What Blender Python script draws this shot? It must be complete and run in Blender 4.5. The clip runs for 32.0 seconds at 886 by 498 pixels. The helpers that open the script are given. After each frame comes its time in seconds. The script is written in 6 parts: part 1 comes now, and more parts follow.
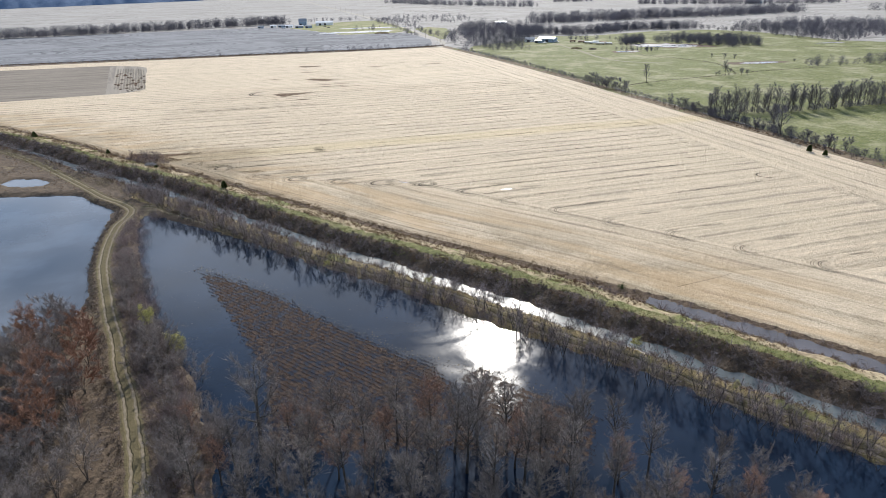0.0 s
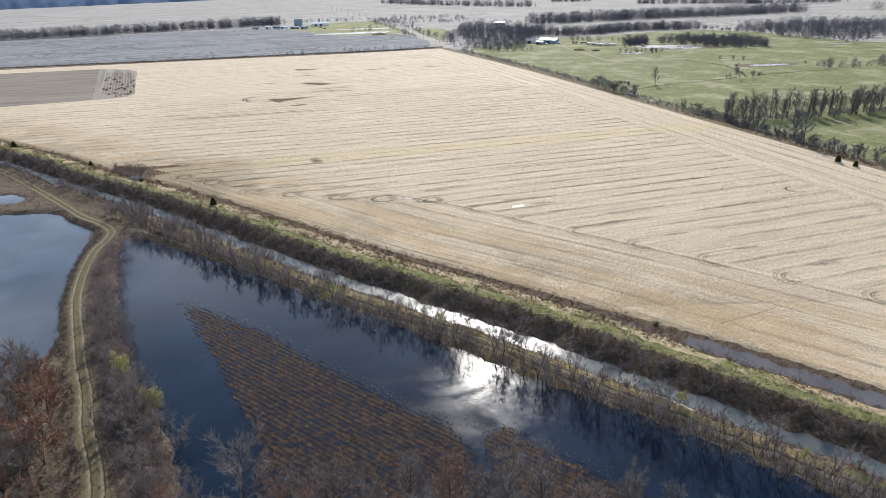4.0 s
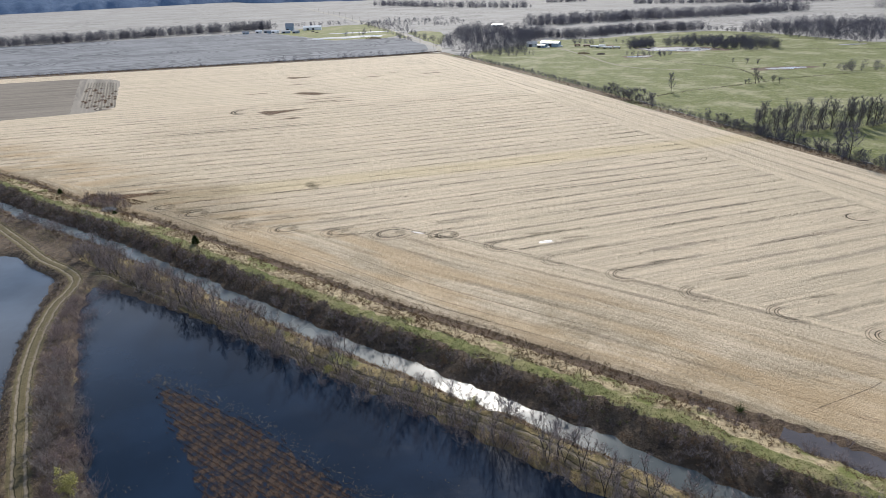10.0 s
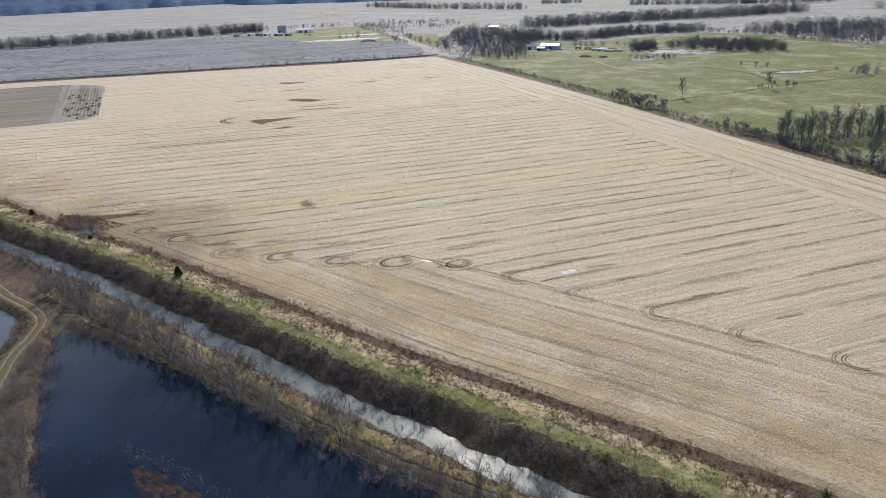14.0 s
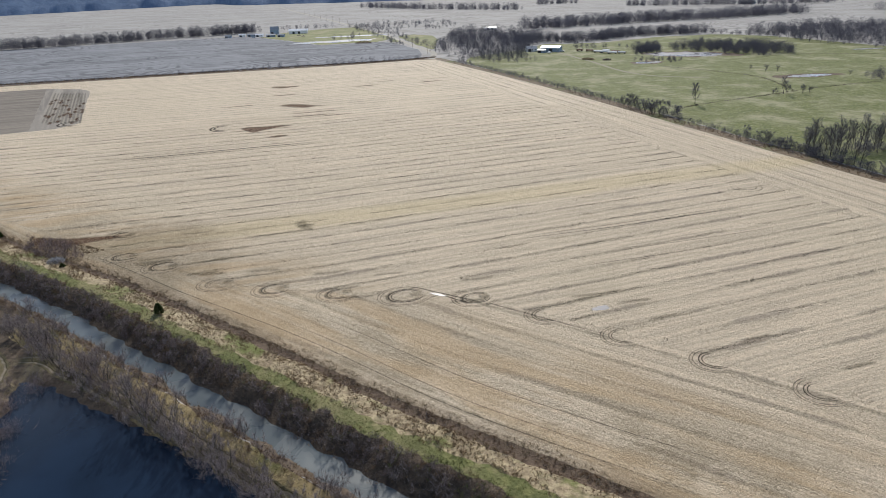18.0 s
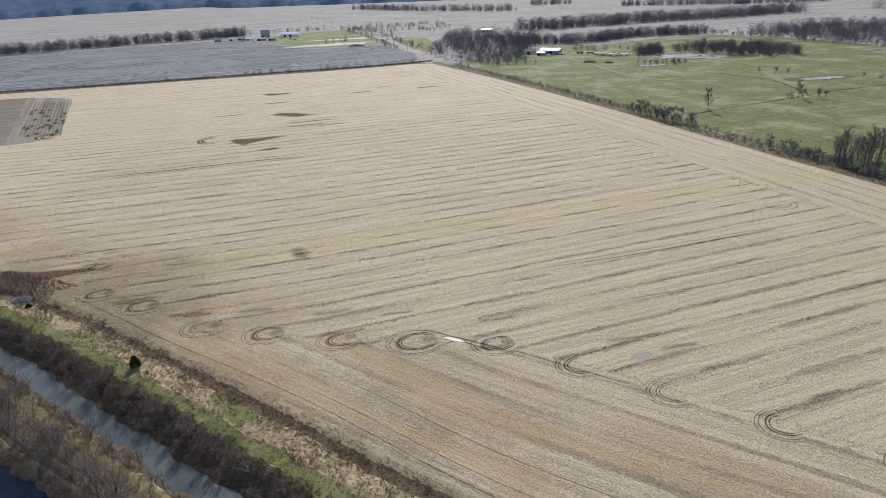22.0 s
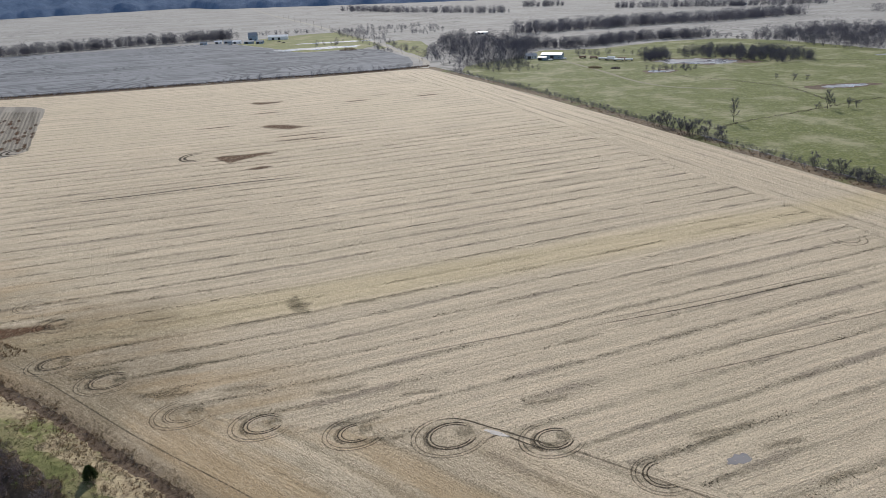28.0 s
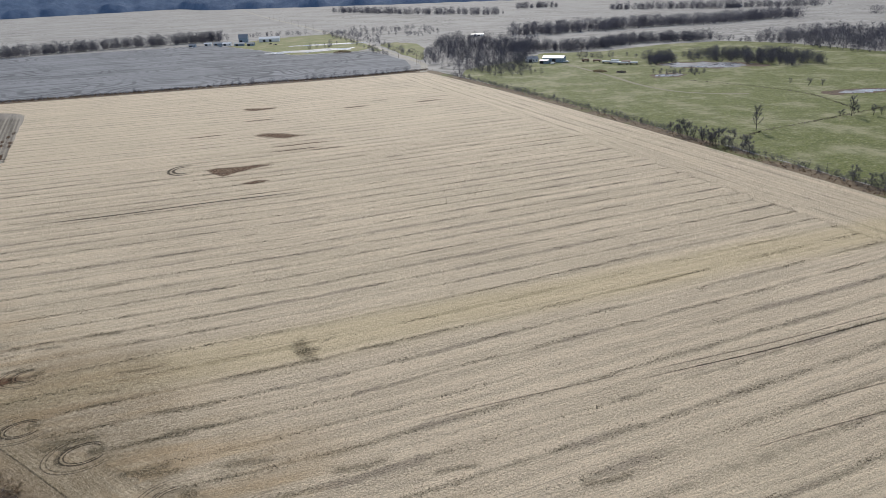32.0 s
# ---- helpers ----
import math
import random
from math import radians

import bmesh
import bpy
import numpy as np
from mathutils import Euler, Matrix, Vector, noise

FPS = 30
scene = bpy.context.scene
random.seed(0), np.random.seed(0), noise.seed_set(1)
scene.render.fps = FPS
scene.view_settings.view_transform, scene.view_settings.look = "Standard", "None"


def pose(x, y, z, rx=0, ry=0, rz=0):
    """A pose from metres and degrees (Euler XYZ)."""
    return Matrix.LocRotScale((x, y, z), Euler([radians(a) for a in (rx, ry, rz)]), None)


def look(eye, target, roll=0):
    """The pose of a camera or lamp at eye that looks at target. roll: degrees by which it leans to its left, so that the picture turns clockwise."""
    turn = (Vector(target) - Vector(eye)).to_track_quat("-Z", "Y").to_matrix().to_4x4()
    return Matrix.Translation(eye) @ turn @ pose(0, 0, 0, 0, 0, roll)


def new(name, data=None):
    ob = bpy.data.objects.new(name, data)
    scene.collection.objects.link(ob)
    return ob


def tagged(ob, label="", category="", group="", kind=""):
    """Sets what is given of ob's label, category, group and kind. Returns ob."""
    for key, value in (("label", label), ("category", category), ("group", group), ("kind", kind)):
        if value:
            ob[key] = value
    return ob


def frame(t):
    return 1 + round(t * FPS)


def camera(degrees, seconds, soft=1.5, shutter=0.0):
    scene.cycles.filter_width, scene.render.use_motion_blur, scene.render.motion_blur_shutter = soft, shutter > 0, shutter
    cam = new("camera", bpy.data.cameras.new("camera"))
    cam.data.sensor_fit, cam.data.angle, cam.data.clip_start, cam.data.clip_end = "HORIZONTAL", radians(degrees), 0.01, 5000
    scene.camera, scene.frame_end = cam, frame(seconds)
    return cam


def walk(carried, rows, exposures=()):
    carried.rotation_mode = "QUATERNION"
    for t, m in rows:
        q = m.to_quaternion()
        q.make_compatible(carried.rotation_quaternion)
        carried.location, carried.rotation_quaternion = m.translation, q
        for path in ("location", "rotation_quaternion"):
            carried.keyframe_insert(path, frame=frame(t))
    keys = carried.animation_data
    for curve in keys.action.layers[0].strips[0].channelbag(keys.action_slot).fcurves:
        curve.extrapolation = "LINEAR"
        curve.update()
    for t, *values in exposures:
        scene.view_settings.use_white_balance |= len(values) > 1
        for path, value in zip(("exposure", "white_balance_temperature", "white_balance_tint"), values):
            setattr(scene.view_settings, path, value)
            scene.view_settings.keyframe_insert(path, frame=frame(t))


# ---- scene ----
cam = camera(71.1, 32.0, soft=0.75)
PATH = [
    (0, (3.034, 0.071, 73.452), (3.009, 1.903, 72.65), -1.4),
    (6, (-2.729, 28.745, 73.996), (-2.738, 30.577, 73.193), -1.6),
    (9, (-6.17, 44.283, 74.507), (-6.17, 46.116, 73.705), -1.9),
    (13, (-10.775, 65.566, 74.502), (-10.756, 67.4, 73.704), -2.1),
    (19, (-17.69, 97.181, 74.629), (-17.64, 99.014, 73.831), -2.1),
    (21, (-19.789, 107.815, 74.991), (-19.729, 109.648, 74.194), -2.4),
    (23, (-22.131, 118.316, 75.062), (-22.058, 120.149, 74.267), -2.2),
    (26, (-25.44, 134.168, 75.524), (-25.351, 136.001, 74.729), -2.2),
    (32, (-35.026, 167.037, 75.13), (-34.895, 168.869, 74.338), -2.1),
]
walk(cam, [(t, look(eye, target, roll)) for t, eye, target, roll in PATH],
     exposures=((0, 0.38), (6, 0.28), (13, 0.08), (19, -0.07), (26, -0.17), (32, -0.21)))

# ---- world ----
SUN_EL, SUN_AZ = radians(31.5), radians(4.5)      # azimuth from +y towards +x
sky_world = bpy.data.worlds.new("sky")
scene.world = sky_world
sky_world.use_nodes = True
wn, wl = sky_world.node_tree.nodes, sky_world.node_tree.links
sky = wn.new("ShaderNodeTexSky")
sky.sky_type, sky.sun_disc = "NISHITA", False
sky.sun_elevation, sky.sun_rotation = SUN_EL, SUN_AZ
sky.air_density, sky.dust_density, sky.ozone_density = 1.0, 0.4, 2.8
# thin broken cloud over the whole sky, on a flat layer overhead
way = wn.new("ShaderNodeTexCoord").outputs["Generated"]
part_xyz = wn.new("ShaderNodeSeparateXYZ")
wl.new(way, part_xyz.inputs[0])
lift = wn.new("ShaderNodeMath")
lift.operation = "MAXIMUM"
lift.inputs[1].default_value = 0.06
wl.new(part_xyz.outputs[2], lift.inputs[0])
flat = wn.new("ShaderNodeVectorMath")
flat.operation = "DIVIDE"
wl.new(way, flat.inputs[0])
wl.new(lift.outputs[0], flat.inputs[1])
cloud = wn.new("ShaderNodeTexNoise")
cloud.inputs["Scale"].default_value, cloud.inputs["Detail"].default_value, cloud.inputs["Distortion"].default_value = 0.8, 5, 0.4
wl.new(flat.outputs[0], cloud.inputs["Vector"])
cover = wn.new("ShaderNodeMapRange")
cover.inputs[1].default_value, cover.inputs[2].default_value, cover.inputs[4].default_value = 0.32, 0.62, 0.88
wl.new(cloud.outputs["Fac"], cover.inputs[0])
veil = wn.new("ShaderNodeMix")
veil.data_type = "RGBA"
# the layer is seen edge-on and so thicker towards the horizon
thick = wn.new("ShaderNodeMapRange")
thick.inputs[1].default_value, thick.inputs[2].default_value, thick.inputs[3].default_value, thick.inputs[4].default_value = 0.42, 0.60, 1.0, 0.0
wl.new(part_xyz.outputs[2], thick.inputs[0])
share = wn.new("ShaderNodeMath")
share.operation = "MULTIPLY"
wl.new(cover.outputs[0], share.inputs[0])
wl.new(thick.outputs[0], share.inputs[1])
wl.new(share.outputs[0], veil.inputs[0])
wl.new(sky.outputs[0], veil.inputs[6])
veil.inputs[7].default_value = (9.6, 10.8, 13.0, 1)
wl.new(veil.outputs[2], wn["Background"].inputs[0])
wn["Background"].inputs[1].default_value = 0.112
sun = new("sun", bpy.data.lights.new("sun", "SUN"))
sun.data.energy, sun.data.angle, sun.data.color = 4.35, radians(0.6), (1.0, 0.955, 0.89)
to_sun = Vector((math.sin(SUN_AZ) * math.cos(SUN_EL), math.cos(SUN_AZ) * math.cos(SUN_EL), math.sin(SUN_EL)))
sun.matrix_world = look(to_sun * 100, (0, 0, 0))

# ---- materials ----
rng = np.random.default_rng(7)


class Mat:
    """A node material with short ways to add nodes."""

    def __init__(self, name, rough=0.9, spec=0.2):
        self.m = bpy.data.materials.new(name)
        self.m.use_nodes = True
        self.t = self.m.node_tree
        self.bsdf = self.t.nodes["Principled BSDF"]
        self.bsdf.inputs["Roughness"].default_value = rough
        self.bsdf.inputs["Specular IOR Level"].default_value = spec
        self._pos = None

    def put(self, socket, v):
        if hasattr(v, "is_output"):
            self.t.links.new(v, socket)
        elif isinstance(v, (tuple, list)) and len(v) == 3 and socket.type == "RGBA":
            socket.default_value = (*v, 1)
        else:
            socket.default_value = v

    def node(self, kind, **props):
        n = self.t.nodes.new(kind)
        for k, v in props.items():
            setattr(n, k, v)
        return n

    def pos(self):
        if self._pos is None:
            self._pos = self.node("ShaderNodeNewGeometry").outputs["Position"]
        return self._pos

    def math(self, op, a, b=0.0, clamp=False):
        n = self.node("ShaderNodeMath", operation=op, use_clamp=clamp)
        self.put(n.inputs[0], a)
        self.put(n.inputs[1], b)
        return n.outputs[0]

    def dot(self, vec, xyz):
        n = self.node("ShaderNodeVectorMath", operation="DOT_PRODUCT")
        self.put(n.inputs[0], vec)
        n.inputs[1].default_value = xyz
        return n.outputs["Value"]

    def vec(self, x, y, z=0.0):
        n = self.node("ShaderNodeCombineXYZ")
        for i, v in enumerate((x, y, z)):
            self.put(n.inputs[i], v)
        return n.outputs[0]

    def noise(self, scale, detail=3.0, vec=None, rough=0.55, distort=0.0):
        n = self.node("ShaderNodeTexNoise")
        self.put(n.inputs["Vector"], self.pos() if vec is None else vec)
        n.inputs["Scale"].default_value, n.inputs["Detail"].default_value = scale, detail
        n.inputs["Roughness"].default_value, n.inputs["Distortion"].default_value = rough, distort
        return n.outputs["Fac"]

    def step(self, v, lo, hi, a=0.0, b=1.0):
        n = self.node("ShaderNodeMapRange", clamp=True, interpolation_type="SMOOTHSTEP")
        for i, x in enumerate((v, lo, hi, a, b)):
            self.put(n.inputs[i], x)
        return n.outputs[0]

    def mix(self, fac, a, b):
        n = self.node("ShaderNodeMix", data_type="RGBA")
        self.put(n.inputs[0], fac)
        self.put(n.inputs[6], a)
        self.put(n.inputs[7], b)
        return n.outputs[2]

    def mixv(self, fac, a, b):
        n = self.node("ShaderNodeMix", data_type="FLOAT")
        for i, v in ((0, fac), (2, a), (3, b)):
            self.put(n.inputs[i], v)
        return n.outputs[0]

    def attr(self, name):
        return self.node("ShaderNodeAttribute", attribute_name=name)

    def island(self):
        return self.node("ShaderNodeNewGeometry").outputs["Random Per Island"]

    def objrand(self):
        return self.node("ShaderNodeObjectInfo").outputs["Random"]

    def color(self, c):
        self.put(self.bsdf.inputs["Base Color"], c)
        return self

    def bump(self, h, dist=0.1, strength=1.0):
        n = self.node("ShaderNodeBump")
        n.inputs["Distance"].default_value, n.inputs["Strength"].default_value = dist, strength
        self.put(n.inputs["Height"], h)
        self.put(self.bsdf.inputs["Normal"], n.outputs[0])
        return self

    def see_through(self, keep):
        """Cover only where keep is 1, for thin films of soil."""
        out = self.t.nodes["Material Output"]
        tr, mx = self.node("ShaderNodeBsdfTransparent"), self.node("ShaderNodeMixShader")
        self.put(mx.inputs[0], keep)
        self.t.links.new(tr.outputs[0], mx.inputs[1])
        self.t.links.new(self.bsdf.outputs[0], mx.inputs[2])
        self.t.links.new(mx.outputs[0], out.inputs[0])
        return self


def soil_like(name, dark, light, big=0.05, small=1.2, bump=0.12, third=None, third_scale=0.02, third_lo=0.5):
    m = Mat(name)
    c = m.mix(m.step(m.noise(small, 5, rough=0.7), 0.32, 0.68), dark, light)
    c2 = m.mix(m.step(m.noise(big, 4), 0.35, 0.65), c, m.mix(0.5, c, light))
    if third:
        c2 = m.mix(m.step(m.noise(third_scale, 5, rough=0.65), third_lo, third_lo + 0.12), c2, third)
    m.color(c2)
    m.bump(m.noise(small * 1.7, 4, rough=0.7), bump)
    return m.m


def twig_mat(name, a, b, scale=0.15):
    m = Mat(name, 0.85, 0.15)
    f = m.math("ADD", m.math("MULTIPLY", m.island(), 0.7), m.math("MULTIPLY", m.objrand(), 0.3))
    m.color(m.mix(f, a, b))
    return m.m


ROW = math.atan(0.24)        # direction of the stubble rows
CR, SR = math.cos(ROW), math.sin(ROW)
ROW_STEP, ROW_START = 7.6, 0.4      # one pass of the combine, and where the first seam lies
ROW_BEND, ROW_SWING, HEAD_PHASE = 15.0, 0.055, 0.0
EDGE_R = Vector((0.335, -1.0)).normalized()      # direction of the field's long side by the pasture


def stubble_mat():
    m = Mat("straw_stubble", 0.88, 0.25)
    p = m.pos()
    u0, v00 = m.dot(p, (CR, SR, 0)), m.dot(p, (-SR, CR, 0))
    # the rows swing a little towards the pasture
    v0 = m.math("SUBTRACT", v00, m.math("MULTIPLY", m.math("MAXIMUM", m.math("SUBTRACT", u0, ROW_BEND), 0.0), ROW_SWING))
    u1, v1 = m.dot(p, (EDGE_R.x, EDGE_R.y, 0)), m.dot(p, (EDGE_R.y, -EDGE_R.x, 0))
    at = m.attr("along").outputs["Fac"]
    off = m.attr("off").outputs["Fac"]
    zs = m.step(m.math("ADD", m.attr("head_s").outputs["Fac"], m.math("MULTIPLY", m.math("SUBTRACT", m.noise(0.22, 5, rough=0.75), 0.5), 11.0)), -0.12, 0.12)
    ze = m.step(m.math("ADD", m.attr("head_e").outputs["Fac"], m.math("MULTIPLY", m.math("SUBTRACT", m.noise(0.1, 5, rough=0.75), 0.5), 24.0)), -0.5, 0.5)
    u = m.mixv(zs, m.mixv(ze, u0, u1), at)
    v = m.mixv(zs, m.mixv(ze, v0, v1), m.math("ADD", off, HEAD_PHASE))
    wob = m.math("MULTIPLY", m.math("SUBTRACT", m.noise(1.0, 3, m.vec(m.math("MULTIPLY", u, 0.05), m.math("MULTIPLY", v, 0.1))), 0.5), 2.2)
    vw = m.math("ADD", v, wob)
    # fine straw, drills, swaths of chaff
    straw = m.noise(3.4, 4, m.vec(m.math("MULTIPLY", u, 0.6), v, 0.0), 0.8)
    drill = m.noise(1.0, 4, m.vec(m.math("MULTIPLY", u, 0.12), m.math("MULTIPLY", v, 2.4)), 0.7)
    chaff = m.noise(1.3, 6, rough=0.85)
    clump = m.noise(1.0, 6, m.vec(m.math("MULTIPLY", u, 0.4), v), 0.85)
    swath = m.noise(1.0, 4, m.vec(m.math("MULTIPLY", u, 0.012), m.math("MULTIPLY", vw, 0.5)), 0.65)
    # weedy strips where two passes of the combine meet
    q = m.math("DIVIDE", m.math("SUBTRACT", vw, ROW_START), ROW_STEP)
    near = m.math("MULTIPLY", m.math("SUBTRACT", 0.5, m.math("ABSOLUTE", m.math("SUBTRACT", m.math("FRACT", q), 0.5))), ROW_STEP)
    gate = m.noise(1.0, 4, m.vec(m.math("MULTIPLY", u, 0.035), m.math("MULTIPLY", m.math("FLOOR", m.math("ADD", q, 0.5)), 3.7)), 0.7)
    rag = m.math("ADD", m.math("MULTIPLY", clump, 1.8), m.math("MULTIPLY", chaff, 1.3))
    wide = m.step(gate, 0.36, 0.70, 0.55, 1.5)
    core = m.math("ADD", m.math("MULTIPLY", m.math("SUBTRACT", rag, 1.5), 1.5), m.math("SUBTRACT", wide, near))
    weed = m.math("MULTIPLY", m.step(core, 0.0, 0.9), m.math("MULTIPLY", m.step(gate, 0.36, 0.58, 0.35, 1.0), 0.66))
    line = m.math("ADD", v, m.math("MULTIPLY", wob, 0.3))
    cell2 = m.math("ABSOLUTE", m.math("SUBTRACT", m.math("FRACT", m.math("DIVIDE", m.math("SUBTRACT", line, ROW_START + 1.9), ROW_STEP / 2)), 0.5))
    rut = m.math("MULTIPLY", m.step(cell2, 0.465, 0.49), m.step(m.noise(1.0, 4, m.vec(m.math("MULTIPLY", u, 0.02), m.math("MULTIPLY", v, 0.2))), 0.5, 0.62))
    big = m.noise(0.012, 4)
    c = m.mix(m.step(straw, 0.34, 0.62), (0.28, 0.225, 0.152), (0.78, 0.64, 0.46))
    c = m.mix(m.step(drill, 0.38, 0.6, 0, 0.35), c, (0.37, 0.30, 0.21))
    c = m.mix(m.step(swath, 0.40, 0.62, 0, 0.6), c, (0.78, 0.635, 0.455))
    c = m.mix(m.step(chaff, 0.52, 0.66, 0, 0.7), c, (0.24, 0.19, 0.125))
    c = m.mix(m.step(clump, 0.55, 0.7, 0, 0.5), c, (0.34, 0.275, 0.185))
    c = m.mix(m.step(big, 0.45, 0.65, 0, 0.25), c, (0.56, 0.47, 0.32))
    c = m.mix(m.math("MULTIPLY", weed, m.step(straw, 0.3, 0.6, 0.95, 0.6)), c, m.mix(m.step(gate, 0.5, 0.6), (0.12, 0.105, 0.06), (0.135, 0.108, 0.085)))
    band = m.step(m.math("ABSOLUTE", m.math("SUBTRACT", m.math("ADD", v00, m.math("MULTIPLY", m.noise(0.02, 3), 8.0)), 302.0)), 12.0, 3.0)
    c = m.mix(m.math("MULTIPLY", band, 0.3), c, (0.60, 0.47, 0.21))
    c = m.mix(m.math("MULTIPLY", rut, 0.55), c, (0.20, 0.16, 0.115))
    damp = m.math("MULTIPLY", m.step(m.noise(0.03, 5, rough=0.7), 0.36, 0.58), m.step(off, 66, 24))
    c = m.mix(m.math("MULTIPLY", damp, m.step(chaff, 0.35, 0.6, 0.35, 0.75)), c, (0.24, 0.185, 0.105))
    ochre = m.math("MULTIPLY", m.step(off, 64, 38), m.step(m.noise(1.0, 4, m.vec(m.math("MULTIPLY", u, 0.02), m.math("MULTIPLY", v, 0.13))), 0.42, 0.62))
    c = m.mix(m.math("MULTIPLY", ochre, m.step(straw, 0.3, 0.6, 0.3, 0.65)), c, (0.50, 0.345, 0.185))
    far = m.node("ShaderNodeVectorMath", operation="DISTANCE")
    m.put(far.inputs[0], p)
    far.inputs[1].default_value = (-112, 262, 0)
    wet = m.math("ADD", far.outputs["Value"], m.math("MULTIPLY", m.math("SUBTRACT", m.noise(0.05, 5, rough=0.7), 0.5), 70.0))
    c = m.mix(m.math("MULTIPLY", m.step(wet, 52, 14), m.step(chaff, 0.38, 0.62, 0.2, 0.72)), c, (0.20, 0.15, 0.085))
    c = m.mix(m.step(off, 24.0, 19.5, 0, 0.5), c, (0.22, 0.15, 0.09))
    m.color(c)
    m.bump(m.math("ADD", m.math("MULTIPLY", straw, 0.4), m.math("ADD", m.math("MULTIPLY", drill, 0.4), clump)), 0.4)
    return m.m


def plough_mat(name, dark, light, along=(CR, SR), curves=False):
    m = Mat(name, 0.95, 0.1)
    p = m.pos()
    u, v = m.dot(p, (along[0], along[1], 0)), m.dot(p, (-along[1], along[0], 0))
    row = m.noise(1.0, 3, m.vec(m.math("MULTIPLY", u, 0.01), m.math("MULTIPLY", v, 0.16)), 0.7, 0.6)
    sweep = m.noise(0.008, 5, distort=1.5)
    c = m.mix(m.step(row, 0.35, 0.65), dark, light)
    c = m.mix(m.step(sweep, 0.42, 0.6, 0, 0.5), c, light)
    c = m.mix(m.step(m.noise(0.5, 4), 0.4, 0.7, 0, 0.35), c, dark)
    if curves:
        ring = m.math("ABSOLUTE", m.math("SUBTRACT", m.math("FRACT", m.math("MULTIPLY", m.noise(0.0045, 2), 48.0)), 0.5))
        c = m.mix(m.math("MULTIPLY", m.step(ring, 0.24, 0.08), m.step(m.noise(0.01, 2), 0.4, 0.6, 0.15, 0.65)), c, tuple(x * 0.66 for x in dark))
    m.color(c).bump(row, 0.15)
    return m.m


def grass_mat(name, a, b, dry, dry_lo=0.5):
    m = Mat(name, 0.9, 0.15)
    c = m.mix(m.step(m.noise(0.9, 5, rough=0.75), 0.35, 0.65), a, b)
    c = m.mix(m.step(m.noise(0.03, 5, rough=0.65), dry_lo, dry_lo + 0.2, 0, 0.7), c, dry)
    c = m.mix(m.step(m.noise(0.3, 5, rough=0.7), 0.5, 0.68, 0, 0.6), c, dry)
    c = m.mix(m.step(m.noise(0.13, 6, rough=0.8), 0.45, 0.62, 0, 0.55), c, a)
    m.color(c).bump(m.noise(1.6, 4, rough=0.75), 0.2)
    return m.m


def track_mat():
    m = Mat("dirt_track", 0.95, 0.1)
    off = m.math("ABSOLUTE", m.attr("off").outputs["Fac"])
    wob = m.math("MULTIPLY", m.math("SUBTRACT", m.noise(0.5, 4), 0.5), 0.9)
    d = m.math("ABSOLUTE", m.math("SUBTRACT", m.math("ADD", off, wob), 0.95))
    earth = m.mix(m.noise(1.5, 4), (0.20, 0.165, 0.12), (0.34, 0.285, 0.215))
    grass = m.mix(m.noise(1.2, 4, rough=0.7), (0.075, 0.066, 0.034), (0.19, 0.155, 0.09))
    m.color(m.mix(m.math("MULTIPLY", m.step(d, 0.36, 0.1), m.step(m.noise(0.6, 5, rough=0.75), 0.3, 0.6, 0.35, 0.95)), grass, earth))
    m.bump(m.math("ADD", m.noise(2.0, 4), m.math("MULTIPLY", m.step(d, 0.5, 0.3), -1.0)), 0.12)
    return m.m


def water_mat(name, deep, ripple=0.012, scale=0.9, rough=0.03, ruffled=()):
    """Still water; ruffled: (x, y, radius, roughness) of places where the wind touches it."""
    m = Mat(name, rough, 0.5)
    m.bsdf.inputs["IOR"].default_value = 1.333
    m.color(m.mix(m.step(m.noise(0.05, 4), 0.35, 0.7), deep, tuple(x * 1.6 for x in deep)))
    patch = m.step(m.noise(0.03, 3), 0.4, 0.65, 0.25, 1.0)
    m.bump(m.math("MULTIPLY", m.noise(scale, 3, distort=0.3), patch), ripple)
    r = m.step(m.noise(0.06, 4, distort=1.0), 0.4, 0.65, rough, rough * 2.6)
    for x, y, size, most in ruffled:
        d = m.node("ShaderNodeVectorMath", operation="DISTANCE")
        m.put(d.inputs[0], m.pos())
        d.inputs[1].default_value = (x, y, WATER_Z)
        e = m.math("ADD", d.outputs["Value"], m.math("MULTIPLY", m.math("SUBTRACT", m.noise(0.07, 4, distort=0.8), 0.5), size * 1.6))
        r = m.mixv(m.step(e, size, size * 0.35), r, m.step(m.noise(0.35, 4), 0.35, 0.65, most * 0.75, most))
    m.put(m.bsdf.inputs["Roughness"], r)
    return m.m


WATER_Z, CANAL_Z = -1.5, -2.0
M_STUBBLE = stubble_mat()
M_TRACK = track_mat()
M_LEVEE = grass_mat("levee_grass", (0.105, 0.118, 0.04), (0.215, 0.212, 0.08), (0.30, 0.25, 0.135), 0.45)
M_VERGE = soil_like("dry_verge", (0.15, 0.105, 0.065), (0.47, 0.38, 0.235), 0.08, 0.7, 0.3, (0.15, 0.16, 0.05), 0.06, 0.5)
M_BERM = soil_like("berm_grass", (0.14, 0.11, 0.05), (0.30, 0.23, 0.115), 0.08, 0.8, 0.25, (0.14, 0.14, 0.05), 0.05, 0.53)
M_BANK = soil_like("bank_earth", (0.04, 0.03, 0.022), (0.14, 0.103, 0.07), 0.1, 0.9, 0.3)
M_MARSH = soil_like("marsh_floor", (0.04, 0.03, 0.022), (0.15, 0.11, 0.075), 0.06, 0.8, 0.3, (0.24, 0.19, 0.11), 0.05, 0.56)
